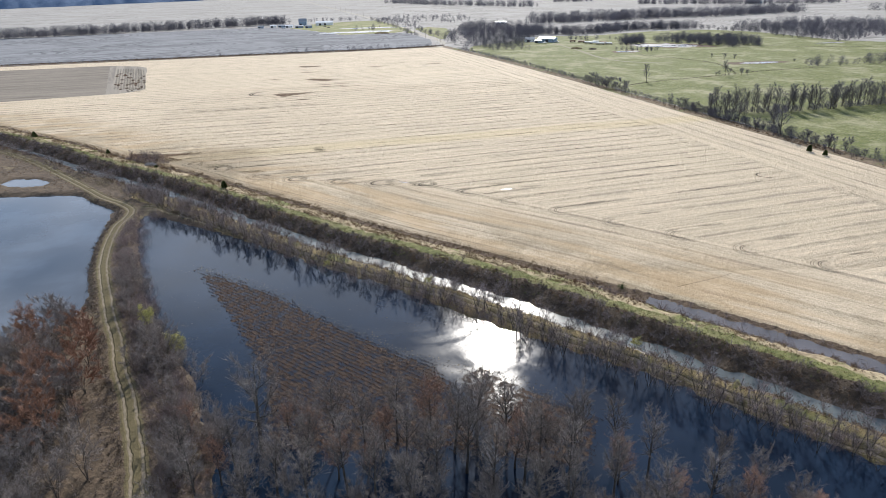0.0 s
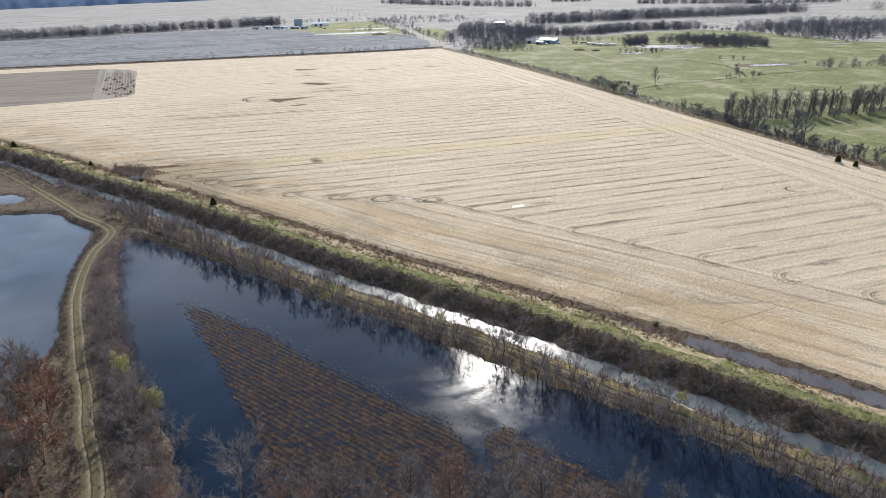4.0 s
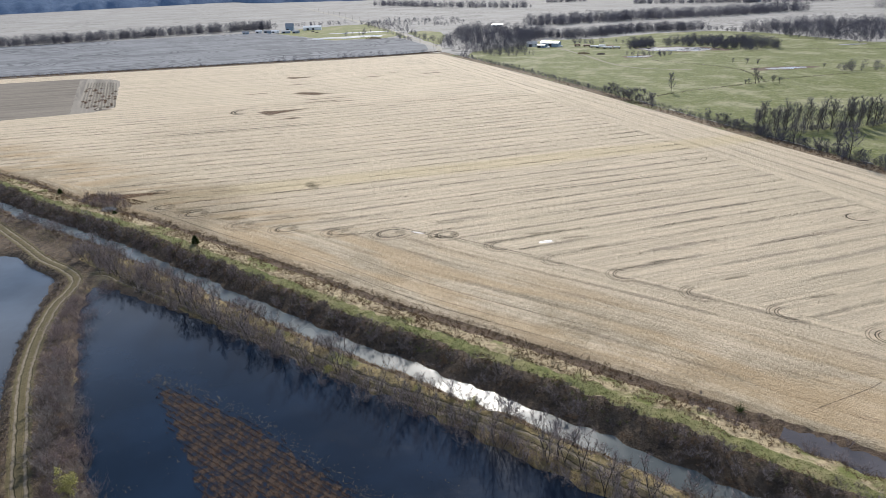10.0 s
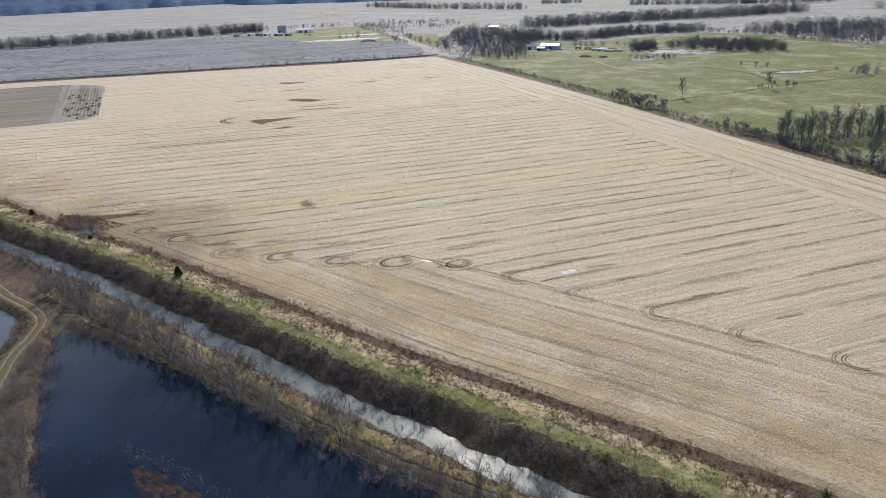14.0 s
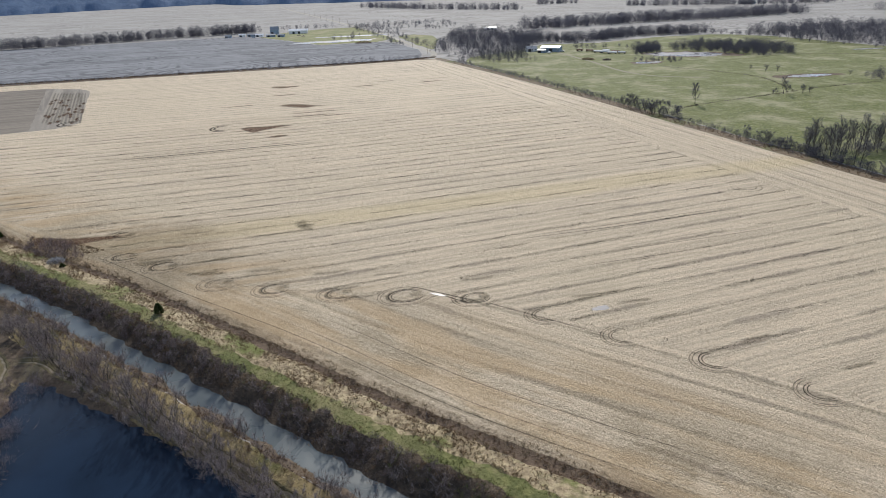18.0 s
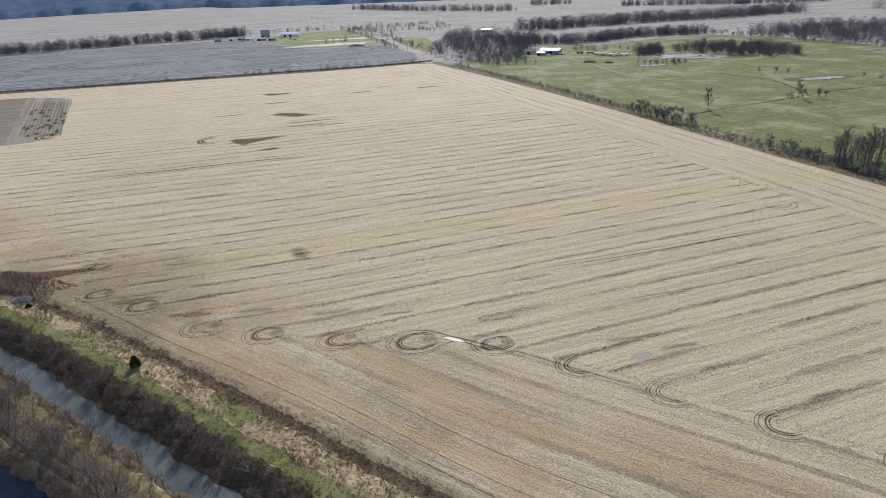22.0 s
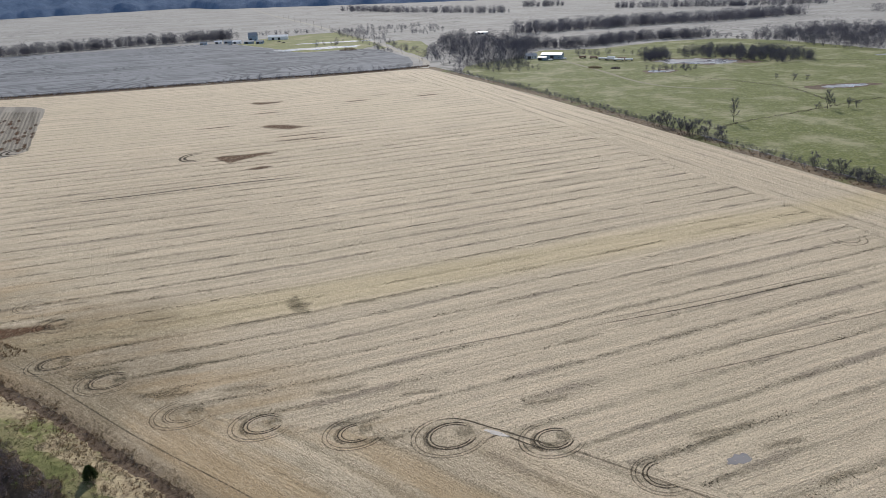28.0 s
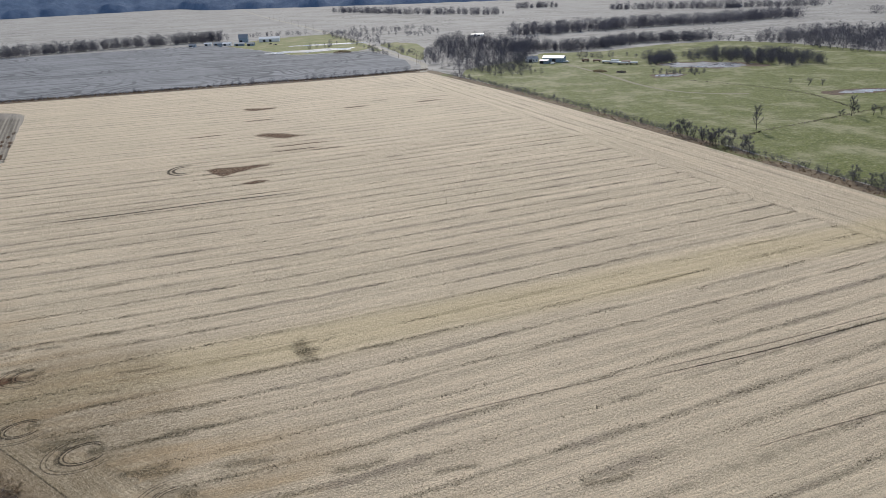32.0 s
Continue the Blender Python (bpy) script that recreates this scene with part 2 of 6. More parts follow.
M_DITCH = soil_like("ditch_mud", (0.075, 0.05, 0.035), (0.17, 0.12, 0.08), 0.2, 1.1, 0.3)
M_PASTURE = grass_mat("pasture_grass", (0.09, 0.108, 0.033), (0.225, 0.233, 0.082), (0.36, 0.335, 0.205), 0.45)
M_LAWN = grass_mat("lawn", (0.15, 0.17, 0.06), (0.24, 0.24, 0.10), (0.33, 0.29, 0.16), 0.45)
M_PLOUGH = plough_mat("ploughed_plot", (0.165, 0.14, 0.115), (0.27, 0.235, 0.19))
M_GREY = plough_mat("grey_field", (0.135, 0.138, 0.146), (0.30, 0.303, 0.312), curves=True)
M_FAR = plough_mat("far_fields", (0.27, 0.255, 0.232), (0.45, 0.425, 0.39), curves=True)
M_SOIL = soil_like("bare_soil", (0.085, 0.055, 0.033), (0.19, 0.13, 0.08), 0.2, 0.9, 0.2)
M_EDGE = soil_like("edge_grass", (0.075, 0.052, 0.036), (0.235, 0.175, 0.11), 0.08, 0.5, 0.3, (0.14, 0.145, 0.05), 0.03, 0.52)
M_LANE = soil_like("lane_dirt", (0.18, 0.165, 0.10), (0.29, 0.26, 0.18), 0.1, 0.6, 0.05)
M_GRAVEL = soil_like("gravel", (0.30, 0.27, 0.22), (0.45, 0.41, 0.34), 0.1, 1.0, 0.05)
M_POND = water_mat("pond_water", (0.007, 0.014, 0.027), 0.012, 0.9, 0.05, ((13, 119, 12, 0.12),))
M_LEFTPOND = water_mat("silty_water", (0.045, 0.057, 0.075), 0.008)
M_CANAL = water_mat("canal_water", (0.085, 0.097, 0.097), 0.012, 1.2, 0.19)
M_DITCHWATER = water_mat("ditch_water", (0.075, 0.068, 0.07), 0.004, 1.5)
M_PUDDLE = water_mat("puddle_water", (0.17, 0.157, 0.153), 0.003, 1.5, 0.2)

# ---- mesh tools ----


def mesh_data(name, V, F, mat, smooth=False, attrs=None, second=None):
    me = bpy.data.meshes.new(name)
    V, F = np.asarray(V, np.float32), np.asarray(F, np.int32)
    k = F.shape[1]
    me.vertices.add(len(V))
    me.vertices.foreach_set("co", V.ravel())
    me.loops.add(F.size)
    me.loops.foreach_set("vertex_index", F.ravel())
    me.polygons.add(len(F))
    me.polygons.foreach_set("loop_start", np.arange(0, F.size, k, dtype=np.int32))
    me.polygons.foreach_set("use_smooth", np.full(len(F), smooth))
    for key, val in (attrs or {}).items():
        me.attributes.new(key, "FLOAT", "POINT").data.foreach_set("value", np.asarray(val, np.float32))
    me.update(calc_edges=True)
    me.materials.append(mat)
    if second:      # (material, first face that wears it)
        me.materials.append(second[0])
        me.polygons.foreach_set("material_index", (np.arange(len(F)) >= second[1]).astype(np.int32))
    return me


def part(name, me, parent=None, label=""):
    ob = new(name, me)
    if parent is not None:
        ob.parent = parent
    return tagged(ob, label)


def structure(name, me, label, category):
    return tagged(new(name, me), label, category, kind="structure")


def join(pieces):
    """Vertex and face arrays of several pieces as one."""
    n, VV, FF = 0, [], []
    for V, F in pieces:
        VV.append(V)
        FF.append(np.asarray(F) + n)
        n += len(V)
    return np.vstack(VV), np.vstack(FF)


def box(x0, y0, z0, x1, y1, z1):
    V = [(x, y, z) for x in (x0, x1) for y in (y0, y1) for z in (z0, z1)]
    F = [(0, 1, 3, 2), (4, 6, 7, 5), (0, 4, 5, 1), (2, 3, 7, 6), (0, 2, 6, 4), (1, 5, 7, 3)]
    return np.array(V, float), np.array(F)


# ---- plan: lines and outlines in metres ----


def smooth_line(pts, per=5):
    p = np.array(pts, float)
    e = np.vstack([2 * p[0] - p[1], p, 2 * p[-1] - p[-2]])
    out = []
    for i in range(1, len(e) - 2):
        t = np.linspace(0, 1, per, endpoint=False)[:, None]
        a, b, c, d = e[i - 1], e[i], e[i + 1], e[i + 2]
        out.append(0.5 * (2 * b + (c - a) * t + (2 * a - 5 * b + 4 * c - d) * t ** 2 + (3 * b - a - 3 * c + d) * t ** 3))
    out.append(e[-2][None])
    return np.vstack(out)


def along_line(P, line):
    """Distance along a line and signed offset from it (positive to the left of its direction) for points P."""
    P = np.asarray(P, float)
    a, b = line[:-1], line[1:]
    d = b - a
    L = np.hypot(d[:, 0], d[:, 1])
    cum = np.concatenate([[0], np.cumsum(L)])[:-1]
    S, D = np.empty(len(P)), np.empty(len(P))
    for i in range(0, len(P), 20000):
        q = P[i:i + 20000, None, :2] - a[None]
        t = (q * d).sum(2) / L ** 2
        tc = np.clip(t, 0, 1)
        tc[:, 0] = np.minimum(t[:, 0], 1)
        tc[:, -1] = np.maximum(t[:, -1], 0)
        r = q - tc[..., None] * d
        dist = np.hypot(r[..., 0], r[..., 1])
        k = dist.argmin(1)
        j = np.arange(len(k))
        cross = d[k, 0] * q[j, k, 1] - d[k, 1] * q[j, k, 0]
        S[i:i + 20000] = cum[k] + tc[j, k] * L[k]
        D[i:i + 20000] = dist[j, k] * np.where(cross >= 0, 1, -1)
    return S, D


def outline(P, poly):
    """Signed distance to a closed outline, negative inside."""
    P, poly = np.asarray(P, float), np.asarray(poly, float)
    best, inside = np.full(len(P), 1e18), np.zeros(len(P), bool)
    for a, b in zip(poly, np.roll(poly, -1, 0)):
        e, w = b - a, P[:, :2] - a
        t = np.clip((w @ e) / (e @ e), 0, 1)
        best = np.minimum(best, ((w - t[:, None] * e) ** 2).sum(1))
        cond = (a[1] > P[:, 1]) != (b[1] > P[:, 1])
        with np.errstate(divide="ignore", invalid="ignore"):
            xi = a[0] + (P[:, 1] - a[1]) / (b[1] - a[1]) * e[0]
        inside ^= cond & (P[:, 0] < xi)
    return np.sqrt(best) * np.where(inside, -1, 1)


def wave(P, size, seed=0):
    """Cheap smooth noise of about -1 to 1 over the plan."""
    r = np.random.default_rng(100 + seed)
    out = np.zeros(len(P))
    for k in range(6):
        a, ph, f = r.uniform(0, 6.28), r.uniform(0, 6.28), 6.28 / size * r.uniform(0.6, 2.2)
        out += np.sin(f * (P[:, 0] * math.cos(a) + P[:, 1] * math.sin(a)) + ph)
    return out / 3.0


CANAL = smooth_line([(-420, 455), (-330, 385), (-240, 324), (-195, 294), (-157, 265), (-118, 239), (-94, 221), (-68, 201),
                     (-34, 174), (-8, 156), (20, 136), (41, 119.4), (72, 95), (105, 68), (160, 20), (230, -40)])[::-1]
# reversed so that offsets are positive on the field's side
if along_line([(0, 300)], CANAL)[1][0] < 0:
    CANAL = CANAL[::-1]
ROAD = smooth_line([(-330, 378), (-275, 340), (-220, 301), (-190, 279), (-165, 257), (-144, 238), (-129, 224), (-118, 216), (-111, 208.5),
                    (-109, 200), (-108.5, 193), (-104, 178), (-97, 161), (-87, 143), (-80, 131), (-73, 120), (-67, 109), (-61, 100),
                    (-56, 91), (-50, 80), (-46, 70), (-42, 55), (-36, 20), (-30, -40)])
TRACK = smooth_line([(-112, 213), (-104, 212), (-96, 206.5), (-74, 192), (-52, 175.5), (-28, 158), (1, 140), (16, 128.5), (28, 118.5), (38, 110.8), (47, 103.4),
                     (63, 90.5), (90, 67.5), (140, 24)])
HEAD = np.array([(-400, 430), (-140, 290), (-109, 268), (-94, 259), (-74, 247), (-58, 241), (-40, 237), (-23, 235), (-5, 231), (11, 221),
                 (42, 199), (74, 175.5), (105, 152.5), (200, 80)], float)
FIELD_R = np.array([(9, 720), (60, 590), (95, 487), (118, 415), (136, 358), (151, 312), (163, 278), (176, 238), (260, -10)], float)
FIELD_FAR = np.array([(-1400, 440), (-406, 660), (-210, 702), (-103, 722), (-17, 748), (9, 752)], float)
P_RIGHT = [(-106, 206), (-98, 203), (-82, 193.5), (-59, 179), (-36, 161.5), (-18, 150.5), (-3, 138.6), (9, 129.3), (22.2, 119.7), (43.4, 105.4), (69.6, 82.5), (111.6, 47.5),
           (160, -5), (160, -80), (-10, -80), (-25, 40), (-38, 82), (-50, 105), (-64, 123), (-79, 146), (-88, 164), (-99, 186)]
P_LEFT = [(-300, 233), (-173, 230), (-144, 230.5), (-127, 222), (-120, 214), (-115, 199), (-110, 182), (-100, 161), (-92, 143), (-90, 132), (-100, 122),
          (-118, 110), (-150, 95), (-330, 95)]
P_SMALL = [(-182, 252), (-173, 253), (-163, 247), (-163, 241), (-177, 241), (-184, 246)]


def ground_z(P):
    s, d = along_line(P, CANAL)
    w = wave(P, 9, 1) * 0.12
    z = np.interp(d + wave(P, 14, 2) * 0.55 + wave(P, 33, 44) * 0.6 * (np.abs(d) < 7), [-60, -16, -12, -9.2, -4.6, -2.1, 0, 2.1, 4.0, 6.8, 8, 11, 13.5, 17, 18, 19.2, 20.5],
                  [-0.5, -0.5, -0.5, -0.15, -0.1, -2.1, -2.9, -2.1, -1.2, 0.55, 0.85, 0.85, 0.45, -0.1, -0.45, -0.2, 0.0])
    wet = np.clip((P[:, 0] - 40) / 14, 0, 1) * (P[:, 0] < 400)
    z += wet * np.interp(d + wave(P, 8, 33) * 0.8, [15, 16.2, 21.2, 22.4], [0, -0.75, -0.75, 0])
    for poly, level in ((P_RIGHT, WATER_Z), (P_LEFT, WATER_Z), (P_SMALL, -1.0)):
        near = outline(P, poly) + wave(P, 7, 3) * 0.6
        z = np.minimum(z, np.clip(level + 0.45 * near, level - 1.6, 5))
    sr, dr = along_line(P, ROAD)
    z = np.where((np.abs(dr) < 5) & (d < -6), np.maximum(z, np.interp(np.abs(dr), [0, 2.6, 5], [-0.35, -0.4, -2.2])), z)
    rough = np.clip(1 - np.maximum(d - 15, 0) / 3, 0, 1) * (np.abs(dr) > 2)
    return z + w * rough


def steps(lo, hi, fine, a, b, grow=1.16):
    """Grid lines: fine between a and b, growing outside."""
    out = list(np.arange(a, b + 1e-6, fine))
    for sign, end in ((1, hi), (-1, lo)):
        h, x = fine, out[-1] if sign > 0 else out[0]
        while sign * (end - x) > 0:
            h = min(h * grow, 160)
            x += sign * h
            out.append(x) if sign > 0 else out.insert(0, x)
    return np.array(out)


gx, gy = steps(-4800, 4800, 1.25, -235, 125, 1.10), steps(-900, 4980, 1.25, 45, 300, 1.10)
GX, GY = np.meshgrid(gx, gy)
GP = np.column_stack([GX.ravel(), GY.ravel()])
# columns: x, y, z, then distance along and off the canal, the causeway, the berm track, and off the field's two far sides
GV = np.column_stack([GP, ground_z(GP), *along_line(GP, CANAL), *along_line(GP, ROAD), *along_line(GP, TRACK), along_line(GP, FIELD_R)[1], along_line(GP, FIELD_FAR)[1]])
ii = (np.arange(len(gy) - 1)[:, None] * len(gx) + np.arange(len(gx) - 1)[None]).ravel()
GF = np.vstack([np.column_stack([ii, ii + 1, ii + len(gx) + 1]), np.column_stack([ii, ii + len(gx) + 1, ii + len(gx)])])


def split(V, F, f):
    """Cut a triangle sheet along f(plan) = 0. Returns the vertices, the faces where f < 0 and the rest."""
    g = f(V)
    g[np.abs(g) < 1e-6] = 1e-6
    neg = g[F] < 0
    cnt = neg.sum(1)
    inn, out = [F[cnt == 3]], [F[cnt == 0]]
    new_v, base = [], len(V)
    for odd in (1, 2):
        T, N = F[cnt == odd], neg[cnt == odd]
        if not len(T):
            continue
        k = np.where(N if odd == 1 else ~N, 1, 0).argmax(1)
        r = np.arange(len(T))
        a, b, c = T[r, k], T[r, (k + 1) % 3], T[r, (k + 2) % 3]
        tb, tc = (g[a] / (g[a] - g[b]))[:, None], (g[a] / (g[a] - g[c]))[:, None]
        i1, i2 = base + r, base + len(T) + r
        new_v += [V[a] + tb * (V[b] - V[a]), V[a] + tc * (V[c] - V[a])]
        base += 2 * len(T)
        tip = np.column_stack([a, i1, i2])
        rest = np.vstack([np.column_stack([i1, b, c]), np.column_stack([i1, c, i2])])
        (inn if odd == 1 else out).append(tip)
        (out if odd == 1 else inn).append(rest)
    if new_v:
        V = np.vstack([V] + new_v)
    return V, np.vstack(inn), np.vstack(out)


def tidy(V, F):
    used, inv = np.unique(F.ravel(), return_inverse=True)
    return V[used], inv.reshape(F.shape)


def zone(name, f, mat, label, category, attrs=None, kind=None):
    """Cut what is inside f out of the ground still left, as a piece of its own."""
    global GV, GF
    V, a, b = split(GV, GF, f)
    GV, GF = tidy(V, b)
    va, fa = tidy(V, a)
    return structure(name, mesh_data(name, va[:, :3], fa, mat, True, attrs(va) if attrs else None), label, category)


def inside(poly, rag=0.0, size=6.0, seed=0):
    return lambda V: outline(V, poly) + (wave(V, size, seed) * rag if rag else 0)


def canal_band(lo, hi, rag=0.35, seed=5):
    def f(V):
        d = V[:, 4] + wave(V, 5, seed) * rag + wave(V, 27, seed + 40) * rag
        return np.maximum(lo - d, d - hi)
    return f


def strip(line, half, rag=0.2):
    return lambda V: np.abs(along_line(V, line)[1]) - half + wave(V, 4, 8) * rag


def line_attrs(col):
    return lambda V: {"along": V[:, col], "off": V[:, col + 1]}


# setting: tracks
zone("road", lambda V: np.abs(V[:, 6]) - 1.9 + wave(V, 4, 8) * 0.2, M_TRACK, "two-rut dirt track on the causeway between the ponds", "dirt road", line_attrs(5))
zone("road_berm", lambda V: np.maximum(np.abs(V[:, 8]) - 1.7 + wave(V, 4, 8) * 0.2, -V[:, 0] - 109), M_TRACK, "grassy two-rut track along the canal berm", "track", line_attrs(7))


# setting: the stubble field with its headlands
def far_right(V):
    return np.maximum(V[:, 9], V[:, 10])


def field_f(V):
    near = np.interp(V[:, 0], [-120, 35, 60], [19.2, 20.3, 22.8]) - V[:, 4] + wave(V, 5, 11) * 0.35
    return np.maximum(np.maximum(near, far_right(V)), -1400 - V[:, 0])


PLOT = [(-1400, 150), (-312, 441), (-224, 472), (-291, 628), (-335, 640), (-1400, 410)]
M_STRIP = plough_mat("trial_strips", (0.22, 0.195, 0.165), (0.36, 0.32, 0.265), (-0.43, 0.9))
zone("ploughed_plot", lambda V: np.maximum(outline(V, PLOT), (V[:, 0] + 255) * 0.9 + (V[:, 1] - 475) * 0.43) + wave(V, 6, 4) * 0.4, M_PLOUGH,
     "grey-brown ploughed plot at the end of the stubble", "ploughed field")
zone("trial_strips", lambda V: outline(V, PLOT) + wave(V, 6, 4) * 0.5, M_STRIP, "narrow strips of pale straw and dark soil", "crop strips")

def field_attrs(V):
    hs = along_line(V, HEAD)[1] * np.sign(along_line([(0, 150)], HEAD)[1][0])
    he = 38 - np.abs(V[:, 9])
    return {"along": V[:, 3], "off": V[:, 4], "head_s": hs, "head_e": he}


crop_field = zone("crop_field", field_f, M_STUBBLE, "pale straw stubble field with weedy rows and wheel tracks", "crop field", field_attrs)

# setting: canal corridor
zone("levee", canal_band(8.4, 11.9, 0.7, 6), M_LEVEE, "mown green grass crown of the canal levee", "levee")
zone("ditch", canal_band(17.2, 24, 0.4, 9), M_DITCH, "dark muddy ditch along the field edge", "ditch")
zone("verge", canal_band(9.4, 22, 0.5, 7), M_VERGE, "tan dry grass slope of the levee", "verge")
zone("canal_bank", canal_band(-4.8, 25, 0.4, 10), M_BANK, "dark brushy earth banks of the canal", "canal bank")
zone("berm", lambda V: np.maximum(canal_band(-13, -4.8, 0.3, 12)(V), -118 - V[:, 0]), M_BERM, "olive and tan rough grass berm by the canal", "berm")
zone("marsh", lambda V: V[:, 4] + 4.8, M_MARSH, "brown marsh ground round the ponds", "marsh")

# setting: beyond the field
zone("field_verge", lambda V: np.maximum(np.abs(V[:, 9]) - 9, V[:, 1] - 760) + wave(V, 6, 14) * 0.5, M_EDGE, "rough dry grass strip between stubble and pasture", "verge")
zone("field_verge_far", lambda V: np.maximum(np.abs(V[:, 10]) - 9, V[:, 0] - 5) + wave(V, 6, 15) * 0.5, M_DITCH, "dark weedy strip along the far field edge", "verge")
PASTURE = [(17, 735), (40, 760), (90, 800), (130, 858), (190, 850), (287, 898), (362, 902), (405, 850), (440, 720), (560, 640), (620, 400), (620, 60), (240, 60), (185, 238), (120, 440), (60, 610)]
LANE = smooth_line([(128, 768), (137, 711), (143, 673), (148, 626), (160, 590), (184, 572), (215, 566), (260, 575)])
zone("pasture", inside(PASTURE, 1.2, 14, 16), M_PASTURE, "green pasture grass", "pasture")
HIGHWAY = smooth_line([(-5, 752), (-3, 815), (-25, 900), (-72, 1098), (-136, 1304), (-231, 1609), (-378, 2062), (-600, 2800)])
LAWN = [(-275, 1130), (-205, 1040), (-150, 955), (-60, 975), (-28, 905), (-75, 1120), (-130, 1290), (-230, 1240)]
zone("farmyard", inside(LAWN, 2, 20, 17), M_LAWN, "yellow-green grass round the farm ponds", "lawn")
MEADOW = [(0, 830), (10, 1030), (-60, 1110), (-20, 905)]
zone("meadow", inside(MEADOW, 2, 20, 18), M_LAWN, "small green meadow beside the farm road", "meadow")
GREY = [(-8, 760), (-28, 890), (-62, 968), (-150, 950), (-200, 1030), (-300, 1155), (-640, 1050), (-1500, 860), (-1500, 430), (-406, 672), (-103, 735)]
zone("ploughed_field", inside(GREY, 2, 30, 19), M_GREY, "grey ploughed field with curved tillage marks", "ploughed field")
structure("ground", mesh_data("ground", GV[:, :3], GF, M_FAR, True), "pale harvested fields reaching to the horizon", "farmland")


# ---- water ----
def sheet(name, f, x0, x1, y0, y1, z, mat, label, category, n=90, kind="structure"):
    xs, ys = np.linspace(x0, x1, n), np.linspace(y0, y1, n)
    X, Y = np.meshgrid(xs, ys)
    V = np.column_stack([X.ravel(), Y.ravel(), np.full(X.size, z)])
    k = (np.arange(n - 1)[:, None] * n + np.arange(n - 1)[None]).ravel()
    F = np.vstack([np.column_stack([k, k + 1, k + n + 1]), np.column_stack([k, k + n + 1, k + n])])
    V, a, b = split(V, F, f)
    V, a = tidy(V, a)
    return tagged(new(name, mesh_data(name, V, a, mat)), label, category, kind=kind)


sheet("pond_water", lambda V: outline(V, P_RIGHT) - 1.6, -112, 165, -85, 212, WATER_Z, M_POND, "dark blue still pond water", "water")
sheet("silty_pond_water", lambda V: outline(V, P_LEFT) - 1.6, -335, -84, 90, 238, WATER_Z, M_LEFTPOND, "grey-blue silty pond water", "water")
sheet("small_pond_water", lambda V: outline(V, P_SMALL) - 1.2, -190, -156, 235, 260, -1.0, M_LEFTPOND, "small blue pond", "water", 40)


def ribbon(name, line, lo, hi, z, half, mat, label, category="water"):
    s = np.concatenate([[0], np.cumsum(np.hypot(*np.diff(line, axis=0).T))])
    t = np.linspace(lo, hi, int(abs(hi - lo) / 2) + 2)
    c = np.column_stack([np.interp(t, s, line[:, 0]), np.interp(t, s, line[:, 1])])
    dr = np.gradient(c, axis=0)
    dr /= np.hypot(dr[:, 0], dr[:, 1])[:, None]
    nrm = np.column_stack([-dr[:, 1], dr[:, 0]])
    V = np.vstack([np.column_stack([c + nrm * h, np.full(len(c), z)]) for h in (-half, half)])
    k = np.arange(len(c) - 1)
    F = np.column_stack([k, k + 1, k + 1 + len(c), k + len(c)])
    return structure(name, mesh_data(name, V, F, mat), label, category)


ribbon("canal_water", CANAL, *sorted((along_line([(-415, 450)], CANAL)[0][0], along_line([(225, -35)], CANAL)[0][0])), CANAL_Z, 4.2, M_CANAL, "pale green-grey canal water")


def offset_line(line, off):
    d = np.gradient(line, axis=0)
    d /= np.hypot(d[:, 0], d[:, 1])[:, None]
    return line + np.column_stack([-d[:, 1], d[:, 0]]) * off


DITCH = offset_line(CANAL, 18.5)
ribbon("ditch_water", DITCH, *sorted(along_line([(50, 134), (180, 20)], DITCH)[0]), -0.6, 3.2, M_DITCHWATER, "grey shallow ditch water")
ribbon("ditch_pool", DITCH, *sorted(along_line([(35, 150), (44, 144)], DITCH)[0]), -0.38, 0.7, M_PUDDLE, "narrow pool in the ditch")


def pool(name, cx, cy, rx, ry, turn, label, mat=M_PUDDLE, z=0.02, seed=0, category="puddle", kind="", rag=0.22):
    c, s = math.cos(turn), math.sin(turn)

    def f(V):
        u, v = (V[:, 0] - cx) * c + (V[:, 1] - cy) * s, -(V[:, 0] - cx) * s + (V[:, 1] - cy) * c
        return (np.hypot(u / rx, v / ry) - 1) * ry + (wave(V, ry * 2.2, 30 + seed) + wave(V, ry * 0.9, 50 + seed) * 0.5) * ry * rag
    r = max(rx, ry) * 1.5
    return sheet(name, f, cx - r, cx + r, cy - r, cy + r, z, mat, label, category, 40, kind)


pool("puddle", 24.6, 223, 2.2, 1.1, 0.3, "shallow bright rain puddle in the stubble", seed=4, rag=0.3)
pool("puddle", -15, 234, 2.2, 0.5, -0.5, "narrow puddle in a wheel rut", seed=2, z=0.04)
ribbon("farm_lane", LANE, 0, 230, 0.03, 1.7, M_LANE, "pale dirt lane across the pasture", "lane")
ribbon("farm_road", HIGHWAY, 0, 2050, 0.04, 3.4, M_GRAVEL, "straight pale gravel farm road", "road")
for cx, cy, rx, ry, turn, seed in ((242, 712, 42, 21, -0.35, 3), (187, 662, 16, 9, 0.2, 4), (272, 557, 27, 9, 0.12, 5)):
    pool("pond_rim", cx, cy, rx, ry, turn, "dark trampled mud rim of a farm pond", M_DITCH, 0.03, seed + 14, "mud", "structure")
POOLS = ((-132, 1001, 60, 16, 0.22, 1), (-118, 1085, 52, 11, 0.1, 2), (242, 712, 36, 17, -0.35, 3), (187, 662, 12, 6, 0.2, 4), (272, 556, 18, 5, 0.12, 5), (415, 700, 16, 4, 0.1, 6))
